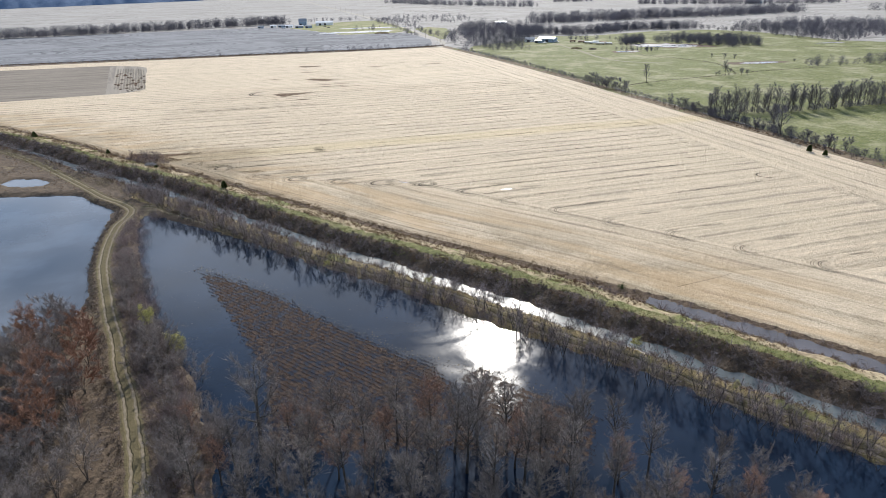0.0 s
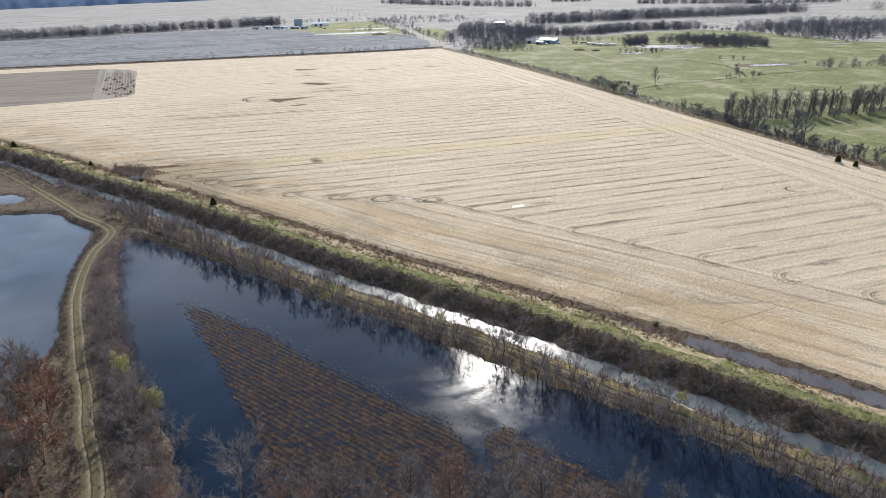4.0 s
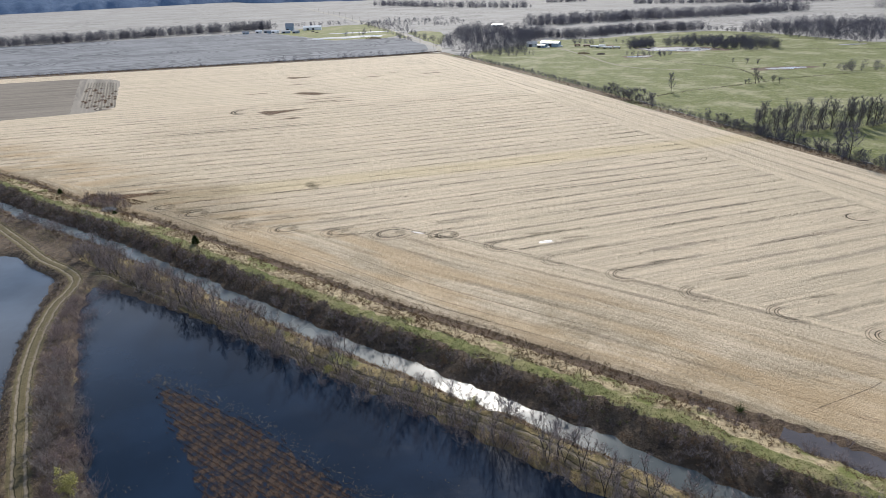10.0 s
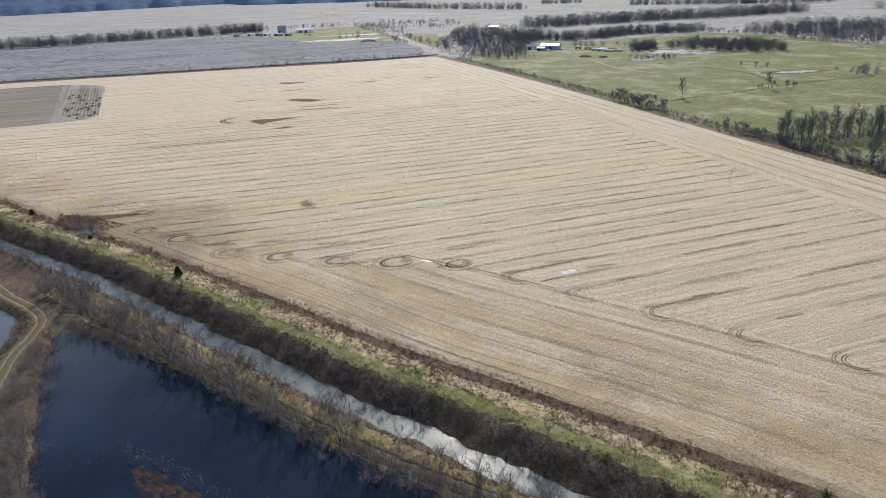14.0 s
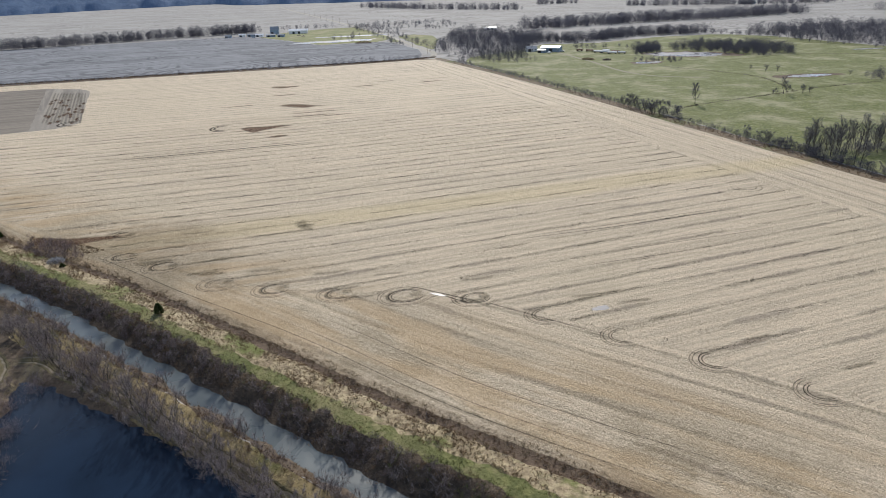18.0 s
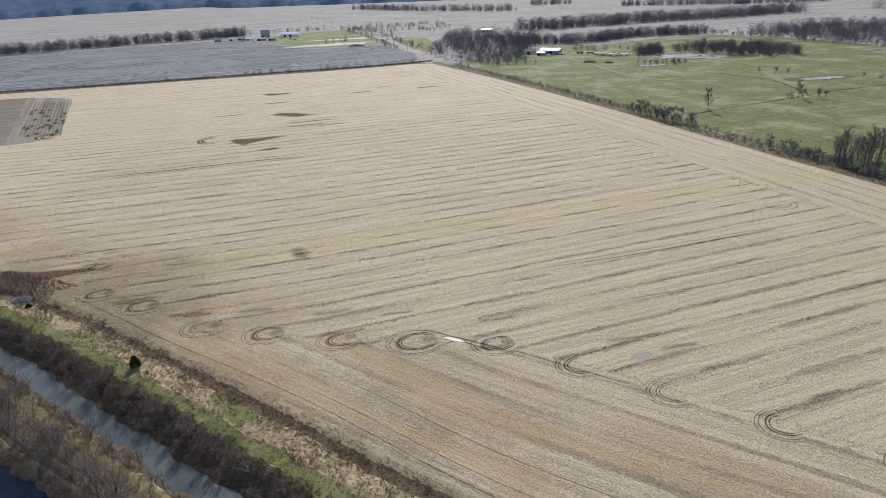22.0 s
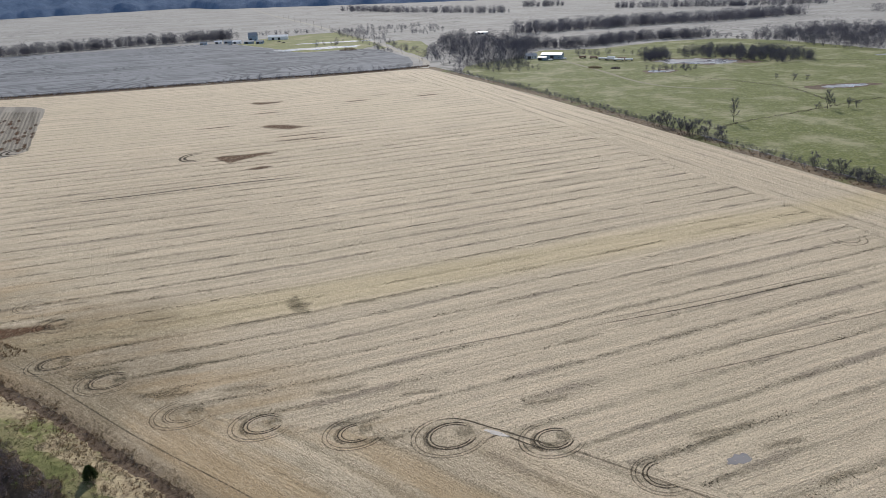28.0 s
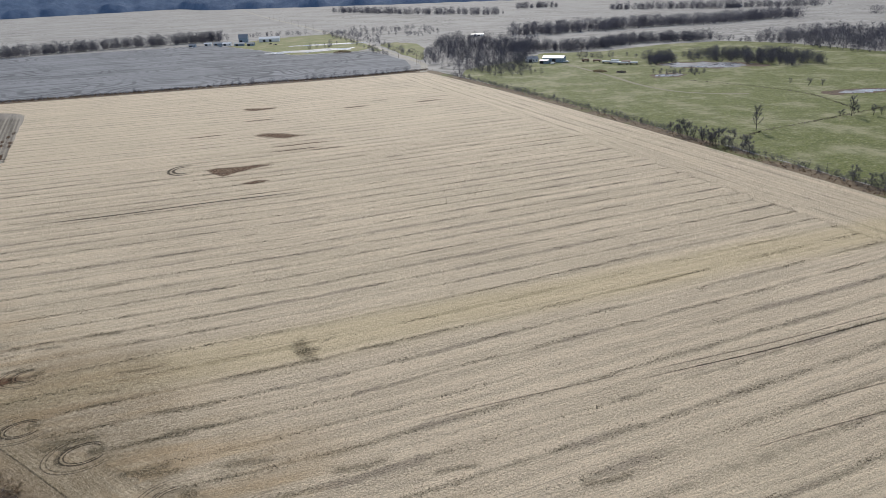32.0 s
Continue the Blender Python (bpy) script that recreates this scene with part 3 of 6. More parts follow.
for cx, cy, rx, ry, turn, seed in POOLS:
    pool("farm_pond", cx, cy, rx, ry, turn, "bright farm pond reflecting the sky", M_PUDDLE, 0.07, seed + 5, "pond", "structure")



# ---- plants ----
brush = Mat("dark_brush", 0.85, 0.15)
spot = brush.step(brush.noise(0.16, 4, rough=0.7), 0.42, 0.62)
pale = brush.step(brush.noise(0.3, 3), 0.49, 0.62)
low, high = brush.mix(spot, (0.045, 0.035, 0.027), (0.08, 0.06, 0.052)), brush.mix(spot, (0.15, 0.115, 0.083), (0.29, 0.235, 0.215))
brush.color(brush.mix(brush.island(), low, brush.mix(pale, high, (0.46, 0.39, 0.355))))
M_BRUSH = brush.m
M_BRUSH_RED = twig_mat("russet_weeds", (0.11, 0.062, 0.036), (0.30, 0.20, 0.115))
M_TAN = twig_mat("dry_grass", (0.22, 0.165, 0.095), (0.52, 0.42, 0.26))
M_GREEN = twig_mat("green_blades", (0.10, 0.118, 0.035), (0.245, 0.243, 0.095))
reed = Mat("russet_reeds", 0.85, 0.15)
patch = reed.step(reed.noise(0.09, 4, rough=0.7), 0.47, 0.6)
reed.color(reed.mix(reed.island(), reed.mix(patch, (0.08, 0.052, 0.042), (0.115, 0.058, 0.032)), reed.mix(patch, (0.21, 0.148, 0.12), (0.27, 0.145, 0.08))))
M_REED = reed.m
M_BARK = soil_like("bark", (0.035, 0.03, 0.026), (0.10, 0.088, 0.075), 0.4, 6.0, 0.03)
M_TWIG = twig_mat("bare_twigs", (0.085, 0.07, 0.062), (0.38, 0.33, 0.295))
M_TWIG_RED = twig_mat("reddish_twigs", (0.085, 0.063, 0.058), (0.38, 0.30, 0.28))
M_OAK = twig_mat("russet_leaves", (0.20, 0.105, 0.068), (0.44, 0.27, 0.185))
M_YELLOW = twig_mat("yellow_leaves", (0.38, 0.36, 0.11), (0.60, 0.54, 0.22))
M_CEDAR = twig_mat("cedar_needles", (0.035, 0.052, 0.018), (0.11, 0.14, 0.05))
M_SAPLING = twig_mat("sapling_twigs", (0.12, 0.098, 0.092), (0.46, 0.385, 0.365))
# bare twigs cooled towards blue, distance haze put into their colour
M_FARTREE = twig_mat("haze_tinted_twigs", (0.06, 0.058, 0.072), (0.23, 0.215, 0.24))


def unit(v):
    return v / np.maximum(np.linalg.norm(v, axis=1), 1e-9)[:, None]


def blades(base, way, length, width):
    """One thin pointed blade from each base."""
    n = len(base)
    side = unit(np.cross(way, rng.normal(size=(n, 3)))) * (np.broadcast_to(width, n) / 2)[:, None]
    V = np.empty((n, 3, 3))
    V[:, 0], V[:, 1], V[:, 2] = base - side, base + side, base + way * np.broadcast_to(length, n)[:, None]
    return V.reshape(-1, 3), np.arange(3 * n).reshape(-1, 3)


def mounds(xy, lo, hi, size=7, seed=0):
    """Shrub heights that swell and sink along the bank."""
    return rng.uniform(lo, hi, len(xy)) * np.clip(1 + 0.75 * wave(xy, size, 200 + seed), 0.3, 2.2)


def shrubs(pts, height, stems=9, twigs=3, spread=0.75, width=0.05):
    """Many-stemmed shrubs: stems from one root and twigs off the stems."""
    n = len(pts)
    b = np.repeat(pts, stems, 0) + rng.normal(size=(n * stems, 3)) * (np.repeat(height, stems) * 0.13)[:, None] * (1, 1, 0)
    w = unit(np.column_stack([rng.normal(size=(n * stems, 2)) * spread, np.ones(n * stems)]))
    L = np.repeat(height, stems) * rng.uniform(0.55, 1.1, n * stems)
    out = [blades(b - w * 0.1, w, L, width)]
    if twigs:
        t = rng.uniform(0.3, 0.95, n * stems * twigs)
        bb = np.repeat(b, twigs, 0) + np.repeat(w, twigs, 0) * (t * np.repeat(L, twigs))[:, None]
        ww = unit(np.repeat(w, twigs, 0) + rng.normal(size=(len(bb), 3)) * 0.7)
        out.append(blades(bb, ww, np.repeat(L, twigs) * rng.uniform(0.2, 0.5, len(bb)), width * 0.7))
    return join(out)


def canal_xy(s, d):
    c = np.concatenate([[0], np.cumsum(np.hypot(*np.diff(CANAL, axis=0).T))])
    dr = np.gradient(CANAL, axis=0)
    dr /= np.hypot(dr[:, 0], dr[:, 1])[:, None]
    f = lambda k: np.interp(s, c, k)
    nx, ny = f(-dr[:, 1]), f(dr[:, 0])
    return np.column_stack([f(CANAL[:, 0]) + nx * d, f(CANAL[:, 1]) + ny * d])


def on_ground(xy, sink=0.0):
    return np.column_stack([xy, ground_z(xy) - sink])


S_NW, S_SE = along_line([(-300, 365), (120, 53)], CANAL)[0]
S_LO, S_HI = min(S_NW, S_SE), max(S_NW, S_SE)


def canal_points(n, lo, hi, clump=0.0, seed=0):
    s, d = rng.uniform(S_LO, S_HI, n), rng.uniform(lo, hi, n)
    xy = canal_xy(s, d)
    # ragged margins
    sway = wave(xy, 13, 70 + seed) * min(0.9, (hi - lo) * 0.16)
    xy = canal_xy(s, d + sway)
    if clump:
        xy = xy[wave(xy, 22, 60 + seed) + rng.normal(size=n) * 0.4 > clump]
    return xy


def stuff(name, VF, mat, label, category):
    return tagged(new(name, mesh_data(name, *VF, mat)), label, category, kind="stuff")


def rand_in(poly, n, keep=None):
    p = np.array(poly, float)
    xy = rng.uniform(p.min(0), p.max(0), (n * 4, 2))
    xy = xy[outline(xy, p) < 0]
    return xy[:n]


def tufts(xy, h, width, mat, name, label, per=5):
    p = np.repeat(on_ground(xy, 0.02), per, 0) + rng.normal(size=(len(xy) * per, 3)) * (0.16, 0.16, 0)
    w = unit(np.column_stack([rng.normal(size=(len(p), 2)) * 0.7, np.ones(len(p))]))
    stuff(name, blades(p, w, rng.uniform(0.5, 1.2, len(p)) * h, width), mat, label, "grass")


# brush on the canal's steep bank, thick and dark, with taller grey shrubs in it
xy = canal_points(9500, 2.7, 8.9, -0.35, 9)
stuff("bank_brush", shrubs(on_ground(xy), mounds(xy, 0.25, 0.85), 7, 2, 1.0, 0.065), M_BRUSH, "dense dark bramble brush on the canal bank", "brush")
xy = canal_points(1300, 2.5, 8.2, 0.2, 1)
stuff("bank_thicket", shrubs(on_ground(xy), mounds(xy, 0.6, 1.7, 8, 4), 11, 4, 0.6, 0.05), M_SAPLING, "tall bare shrubs on the canal bank", "shrubs")
xy = canal_points(2200, 2.8, 8.8, 0.0, 12)
stuff("bank_russet", shrubs(on_ground(xy), mounds(xy, 0.4, 1.2, 9, 1), 7, 3, 0.9, 0.06), M_BRUSH_RED, "russet bramble patches on the canal bank", "brush")
xy = canal_points(1500, 5.0, 9.2, 0.2, 13)
tufts(xy, 0.75, 0.1, M_GREEN, "bank_grass", "green grass patches on the canal bank", 8)
xy = canal_points(3000, 15.8, 19.8)
xy = xy[(xy[:, 0] < 46) | (np.abs(along_line(xy, CANAL)[1] - 18.5) > 1.6)]
stuff("ditch_weeds", shrubs(on_ground(xy), rng.uniform(0.25, 0.8, len(xy)), 8, 2, 1.0, 0.08), M_BRUSH_RED, "matted russet weeds along the field ditch", "weeds")
xy = canal_points(900, 16.6, 19.6, 0.1, 7)
stuff("ditch_brush", shrubs(on_ground(xy), rng.uniform(0.4, 1.1, len(xy)), 8, 3, 0.9, 0.07), M_BRUSH, "dark brush along the field ditch", "brush")
xy = canal_points(1500, -5.6, -2.8)
stuff("berm_weeds", shrubs(on_ground(xy), rng.uniform(0.4, 1.5, len(xy)), 8, 3, 0.7, 0.06), M_BRUSH_RED, "russet weeds on the canal's near bank", "weeds")
xy = canal_points(1300, -12.4, -8.8)
xy = xy[xy[:, 0] > -116]
stuff("pond_edge_thicket", shrubs(on_ground(xy), rng.uniform(1.2, 3.8, len(xy)), 8, 4, 0.4, 0.05), M_TWIG_RED, "grey bare thicket standing along the pond edge", "shrubs")
xy = canal_points(2400, -12.8, -7.6)
xy = xy[np.abs(along_line(xy, TRACK)[1]) > 2.2]
xy = xy[(xy[:, 0] > -114) & (xy[:, 0] < 6 + rng.normal(size=len(xy)) * 12)]
stuff("berm_thicket", shrubs(on_ground(xy), mounds(xy, 1.2, 3.2, 12, 2), 8, 4, 0.45, 0.05), M_TWIG_RED, "dense grey-brown shrubs along the pond edge", "shrubs")
xy = canal_points(2600, -14.0, -11.2)
xy = xy[xy[:, 0] > -100]
stuff("pond_edge_weeds", shrubs(on_ground(xy), rng.uniform(0.4, 1.3, len(xy)), 7, 2, 0.8, 0.06), M_BRUSH, "dark weeds along the pond edge", "weeds")
xy = canal_points(2200, 11.8, 17, 0.15, 3)
stuff("levee_scrub", shrubs(on_ground(xy), rng.uniform(0.4, 1.3, len(xy)), 9, 3, 0.7, 0.06), M_BRUSH_RED, "low russet scrub on the levee slope", "scrub")


tufts(canal_points(6000, 8.3, 11.8), 0.26, 0.07, M_GREEN, "levee_grass", "tufts of green grass on the levee")
tufts(canal_points(11000, 11.2, 17.6, -0.1, 31), 0.5, 0.11, M_TAN, "verge_grass", "tufts of tan dry grass on the levee slope")
tufts(canal_points(6000, -11.5, -4.8), 0.42, 0.08, M_TAN, "berm_grass", "tan rough grass on the berm")
tufts(canal_points(3000, -11.5, -4.8, 0.1, 4), 0.3, 0.08, M_GREEN, "berm_green_grass", "green grass on the berm")
tufts(canal_points(3500, 18.6, 21.5), 0.4, 0.08, M_TAN, "field_edge_grass", "pale grass fringe at the stubble edge")

# causeway brush on both sides of the dirt track
c_road = np.concatenate([[0], np.cumsum(np.hypot(*np.diff(ROAD, axis=0).T))])
d_road = np.gradient(ROAD, axis=0)
d_road /= np.hypot(d_road[:, 0], d_road[:, 1])[:, None]


def road_points(n, lo, hi, y0, y1):
    s, d = rng.uniform(0, c_road[-1], n * 3), rng.uniform(lo, hi, n * 3)
    f = lambda k: np.interp(s, c_road, k)
    xy = np.column_stack([f(ROAD[:, 0]) - f(d_road[:, 1]) * d, f(ROAD[:, 1]) + f(d_road[:, 0]) * d])
    return xy[(xy[:, 1] > y0) & (xy[:, 1] < y1)][:n]


EAST = 1 if along_line([(-60, 140)], ROAD)[1][0] > 0 else -1
xy = road_points(1700, *sorted((EAST * 2.8, EAST * 11.0)), 60, 205)
stuff("causeway_thicket", shrubs(on_ground(xy), mounds(xy, 0.9, 3.2, 9, 3), 10, 3, 0.6, 0.05), M_TWIG_RED, "purple-grey thicket on the causeway bank", "shrubs")
xy = road_points(1100, *sorted((-EAST * 2.2, -EAST * 5.5)), 60, 225)
stuff("causeway_weeds", shrubs(on_ground(xy), rng.uniform(0.35, 1.1, len(xy)), 8, 3, 0.9, 0.06), M_BRUSH, "dark weeds along the causeway", "weeds")
xy = road_points(2600, -4.0, 4.0, 60, 230)
xy = xy[np.abs(along_line(xy, ROAD)[1]) > 1.7]
tufts(xy, 0.4, 0.08, M_TAN, "causeway_grass", "dry grass beside the dirt track")
# marsh north-west of the junction
xy = rand_in([(-122, 222), (-150, 234), (-300, 236), (-300, 330), (-200, 285), (-160, 252)], 900)
stuff("marsh_scrub", shrubs(on_ground(xy), rng.uniform(0.3, 1.2, len(xy)), 8, 3, 0.9, 0.07), M_BRUSH_RED, "russet scrub in the marsh", "scrub")
xy = canal_points(900, -8.2, -3.0, 0.1, 21)
xy = xy[np.abs(along_line(xy, TRACK)[1]) > 2.0]
xy = xy[(xy[:, 0] > -112) & (xy[:, 0] < 40)]
stuff("berm_shrubs", shrubs(on_ground(xy), mounds(xy, 0.8, 2.2, 10, 5), 9, 4, 0.6, 0.05), M_TWIG_RED, "reddish-grey bare shrubs on the berm", "shrubs")
xy = canal_points(700, -9, -3)
xy = xy[xy[:, 0] < -108]
stuff("canal_shrubs", shrubs(on_ground(xy), rng.uniform(0.8, 2.2, len(xy)), 10, 4, 0.7, 0.06), M_TWIG_RED, "reddish bare shrubs by the canal", "shrubs")

# reeds: standing rows in the flooded pond
REED_A = [(-69.5, 159.5), (-59, 154), (-44, 144.5), (-30, 132), (-18, 122.5), (-9, 115), (0, 110), (4, 100), (8, 84), (-30, 84), (-36, 107), (-41, 115), (-46, 123), (-53, 134), (-61, 146)]
REED_B = [(4, 106), (9, 110.5), (14, 105), (20, 100), (30, 92), (26, 80), (10, 82)]
rd = np.array([0.81, -0.586])
rn = np.array([0.586, 0.81])
for poly, dens, label in ((REED_A, 1.0, "russet reeds in rows standing in the pond"), (REED_B, 0.45, "sparse pale reeds standing in the pond")):
    a, b = np.meshgrid(np.arange(-160, 160, 0.15), np.arange(-160, 260, 1.05))
    xy = a.ravel()[:, None] * rd + b.ravel()[:, None] * rn + rng.normal(size=(a.size, 2)) * 0.1
    o = outline(xy, poly) + wave(xy, 6, 70) * 0.8
    gap = wave(xy, 12, 71) * 0.4 + wave(xy, 3.5, 73) * 0.12 + rng.normal(size=len(xy)) * 0.4
    xy = xy[(o < 0) & (gap > -1.1 + (1 - dens) * 1.3)]
    p = np.column_stack([xy, np.full(len(xy), WATER_Z - 0.1)])
    stuff("reeds", shrubs(p, rng.uniform(0.4, 0.85, len(p)), 4, 0, 0.26, 0.075), M_REED, label, "reeds")
    m_litter = Mat("floating_litter", 0.9, 0.2)
    m_litter.color(m_litter.mix(m_litter.noise(2.0, 4), (0.03, 0.02, 0.016), (0.10, 0.066, 0.046)))
    m_litter.see_through(m_litter.step(m_litter.noise(0.8, 6, rough=0.8), 0.42, 0.56))
    sheet("reed_litter", lambda V: outline(V, poly) + wave(V, 5, 72) * 0.8 + 0.8, -72, 32, 78, 162, WATER_Z + 0.012, m_litter.m, "brown floating reed litter", "litter", 90, "stuff")
# pale broken stalks lying on the water at the reeds' edge
edge = smooth_line([(-69, 160.5), (-59, 155), (-44, 145.5), (-30, 133), (-18, 123.5), (-9, 116), (2, 110), (14, 106), (28, 95)])
k = rng.integers(0, len(edge), 1600)
xy = edge[k] + rng.normal(size=(1600, 2)) * np.where(rng.uniform(size=(1600, 1)) < 0.95, 1.0, 3.5)
w = unit(np.column_stack([rng.normal(size=(1600, 2)), rng.uniform(0.02, 0.35, 1600)]))
stuff("broken_stalks", blades(np.column_stack([xy, np.full(1600, WATER_Z + 0.015)]), w, rng.uniform(0.2, 0.6, 1600), 0.06), M_TAN, "pale broken stalks on the water", "stalks")

# drifts of pale litter floating on the open pond
drift = np.array([(-57, 122), (-61, 129), (-50, 111), (-66, 141), (-48, 132), (-40, 118), (-60, 150), (-30, 108), (-24, 139), (-8, 128), (12, 116), (-75, 160), (-55, 136), (-42, 101)])
k = rng.integers(0, len(drift), 260)
xy = drift[k] + rng.normal(size=(260, 2)) * np.where(k < 3, 0.9, 2.6)[:, None]
w = unit(np.column_stack([rng.normal(size=(260, 2)), rng.uniform(0.02, 0.2, 260)]))
stuff("floating_stalks", blades(np.column_stack([xy, np.full(260, WATER_Z + 0.015)]), w, rng.uniform(0.15, 0.45, 260), 0.07), M_TAN, "pale stalks drifting on the pond", "stalks")


# ---- trees ----
def tube(p0, p1, r0, r1, k):
    d = (p1 - p0) / max(np.linalg.norm(p1 - p0), 1e-6)
    a = np.cross(d, (0.3, 0.9, 0.2))
    a /= np.linalg.norm(a)
    b = np.cross(d, a)
    t = np.arange(k) * 2 * math.pi / k
    ring = np.cos(t)[:, None] * a + np.sin(t)[:, None] * b
    V = np.vstack([p0 + ring * r0, p1 + ring * r1])
    i = np.arange(k)
    j = (i + 1) % k
    return V, np.vstack([np.column_stack([i, j, j + k]), np.column_stack([i, j + k, i + k])])


def grow(seed, h, r, limbs=14, subs=5, twigs=1500, low=0.3, reach=0.34, rise=0.9, twig=0.9, tw=0.035, forks=1, leaves=0, leaf=0.3, bend=0.04, cheap=False):
    """A bare tree at the origin: (limb mesh arrays, twig mesh arrays, leaf arrays or None)."""
    g = np.random.default_rng(seed)
    wood, ends = [], []
    for f in range(forks):
        p, d = np.zeros(3), np.array([0, 0, 1.0])
        if forks > 1:
            a = 6.28 * f / forks + g.uniform(-0.4, 0.4)
            d = np.array([math.cos(a) * 0.28, math.sin(a) * 0.28, 1.0])
        pts, n = [p - (0, 0, 0.3)], 7
        for i in range(n):
            d = d + g.normal(size=3) * (bend, bend, 0)
            d /= np.linalg.norm(d)
            p = p + d * h * 0.92 / n
            pts.append(p)
        rad = r / math.sqrt(forks) * (1 - np.linspace(0, 0.93, n + 1)) ** 0.9
        rad[0] *= 1.25
        for i in range(n):
            wood.append(tube(pts[i], pts[i + 1], rad[i], rad[i + 1], (6 if i < 4 else 4) if not cheap else 3))
        for j in range(limbs // forks):
            t = low + (0.97 - low) * (j + g.uniform(0, 0.8)) / (limbs / forks)
            k = min(int(t * n), n - 1)
            q = pts[k] + (pts[k + 1] - pts[k]) * (t * n - k)
            az, up = j * 2.4 + g.uniform(-0.5, 0.5), rise * g.uniform(0.6, 1.3)
            e = np.array([math.cos(az), math.sin(az), up])
            e /= np.linalg.norm(e)
            L = h * reach * (1.25 - 0.75 * t) * g.uniform(0.7, 1.15)
            rr = rad[k] * 0.5
            for m in range(3):
                e = e + g.normal(size=3) * 0.1 + (0, 0, 0.14)
                e /= np.linalg.norm(e)
                q2 = q + e * L / 3
                wood.append(tube(q, q2, rr * (1 - m * 0.28), rr * (0.72 - m * 0.28) + 0.008, 4 if m == 0 and not cheap else 3))
                for s in range(subs if m else subs // 2):
                    c = q + (q2 - q) * g.uniform(0, 1)
                    w = e + g.normal(size=3) * 0.55 + (0, 0, 0.2)
                    w /= np.linalg.norm(w)
                    c2 = c + w * L * g.uniform(0.25, 0.5)
                    wood.append(blades(c[None], unit((c2 - c)[None]), np.linalg.norm(c2 - c), max(rr * 0.6, 0.05)) if cheap else tube(c, c2, rr * 0.3, 0.01, 3))
                    ends += [(c, c2)]
                q = q2
            ends.append((q - e * L / 3, q))
    e0, e1 = np.array([a for a, b in ends]), np.array([b for a, b in ends])
    k = g.integers(0, len(ends), twigs)
    t = g.uniform(0.15, 1.0, twigs)[:, None]
    base = e0[k] + (e1[k] - e0[k]) * t
    way = unit(unit(e1[k] - e0[k]) + g.normal(size=(twigs, 3)) * 0.6 + (0, 0, 0.25))
    tv = blades(base, way, twig * g.uniform(0.4, 1.2, twigs), tw)
    lv = None
    if leaves:
        k = g.integers(0, twigs, leaves)
        c = base[k] + way[k] * (g.uniform(0, 1, leaves) * twig)[:, None] + g.normal(size=(leaves, 3)) * 0.12
        lv = blades(c, unit(g.normal(size=(leaves, 3)) + (0, 0, -0.2)), leaf * g.uniform(0.6, 1.3, leaves), leaf * 0.8)
    return join(wood), tv, lv


TREES = {}


def tree_kind(name, count, twig_material, leaf_material=None, **kw):
    TREES[name] = []
    for i in range(count):
        w, t, l = grow(hash_seed(name) + i, **kw)
        TREES[name].append((mesh_data("trunk", *w, M_BARK), mesh_data("twigs", *t, twig_material), mesh_data("leaves", *l, leaf_material) if l else None))


def hash_seed(name):
    return sum(ord(c) * (i + 3) for i, c in enumerate(name)) * 13


def plant(kind, x, y, label, scale=1.0, group="", z=None, name="tree", sink=0.1):
    var = TREES[kind][rng.integers(len(TREES[kind]))]
    root = new(name)
    root.empty_display_size = 0.5
    gz = float(ground_z(np.array([[x, y]]))[0]) if z is None else z
    root.matrix_basis = Matrix.LocRotScale((x, y, gz - sink), Euler((0, 0, rng.uniform(0, 6.28))), (scale,) * 3)
    tagged(root, label, "tree" if name == "tree" else name.replace("_", " "), group)
    part("trunk", var[0], root)
    part("crown", var[1], root, "fine bare twigs")
    if var[2]:
        part("leaves", var[2], root, "clinging dry leaves")
    return root


tree_kind("tall", 4, M_TWIG, h=16, r=0.26, limbs=16, subs=6, twigs=2200, low=0.36, reach=0.30, rise=1.3, twig=1.0, tw=0.04)
tree_kind("spreading", 2, M_TWIG, h=18, r=0.42, limbs=16, subs=7, twigs=3200, low=0.34, reach=0.42, rise=0.6, twig=1.1, tw=0.04)
tree_kind("russet", 3, M_TWIG_RED, M_OAK, h=12, r=0.2, limbs=18, subs=6, twigs=1600, low=0.25, reach=0.36, rise=1.0, twig=0.8, leaves=3600, leaf=0.16)
tree_kind("sapling", 5, M_SAPLING, cheap=True, h=6.0, r=0.085, limbs=11, subs=3, twigs=420, low=0.22, reach=0.30, rise=2.0, twig=0.8, tw=0.024, forks=2, bend=0.07)
tree_kind("yellow", 2, M_TWIG, M_YELLOW, h=3.6, r=0.06, limbs=12, subs=4, twigs=400, low=0.2, reach=0.34, rise=1.0, twig=0.5, leaves=1500, leaf=0.16, forks=2)
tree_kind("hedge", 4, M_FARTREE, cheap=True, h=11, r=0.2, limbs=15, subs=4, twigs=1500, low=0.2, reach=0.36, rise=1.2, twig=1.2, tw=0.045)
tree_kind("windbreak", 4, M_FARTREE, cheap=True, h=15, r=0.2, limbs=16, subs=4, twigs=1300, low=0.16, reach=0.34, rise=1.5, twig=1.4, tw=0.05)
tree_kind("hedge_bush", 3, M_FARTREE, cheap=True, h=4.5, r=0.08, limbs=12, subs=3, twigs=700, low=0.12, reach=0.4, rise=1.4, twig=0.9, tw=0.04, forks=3)

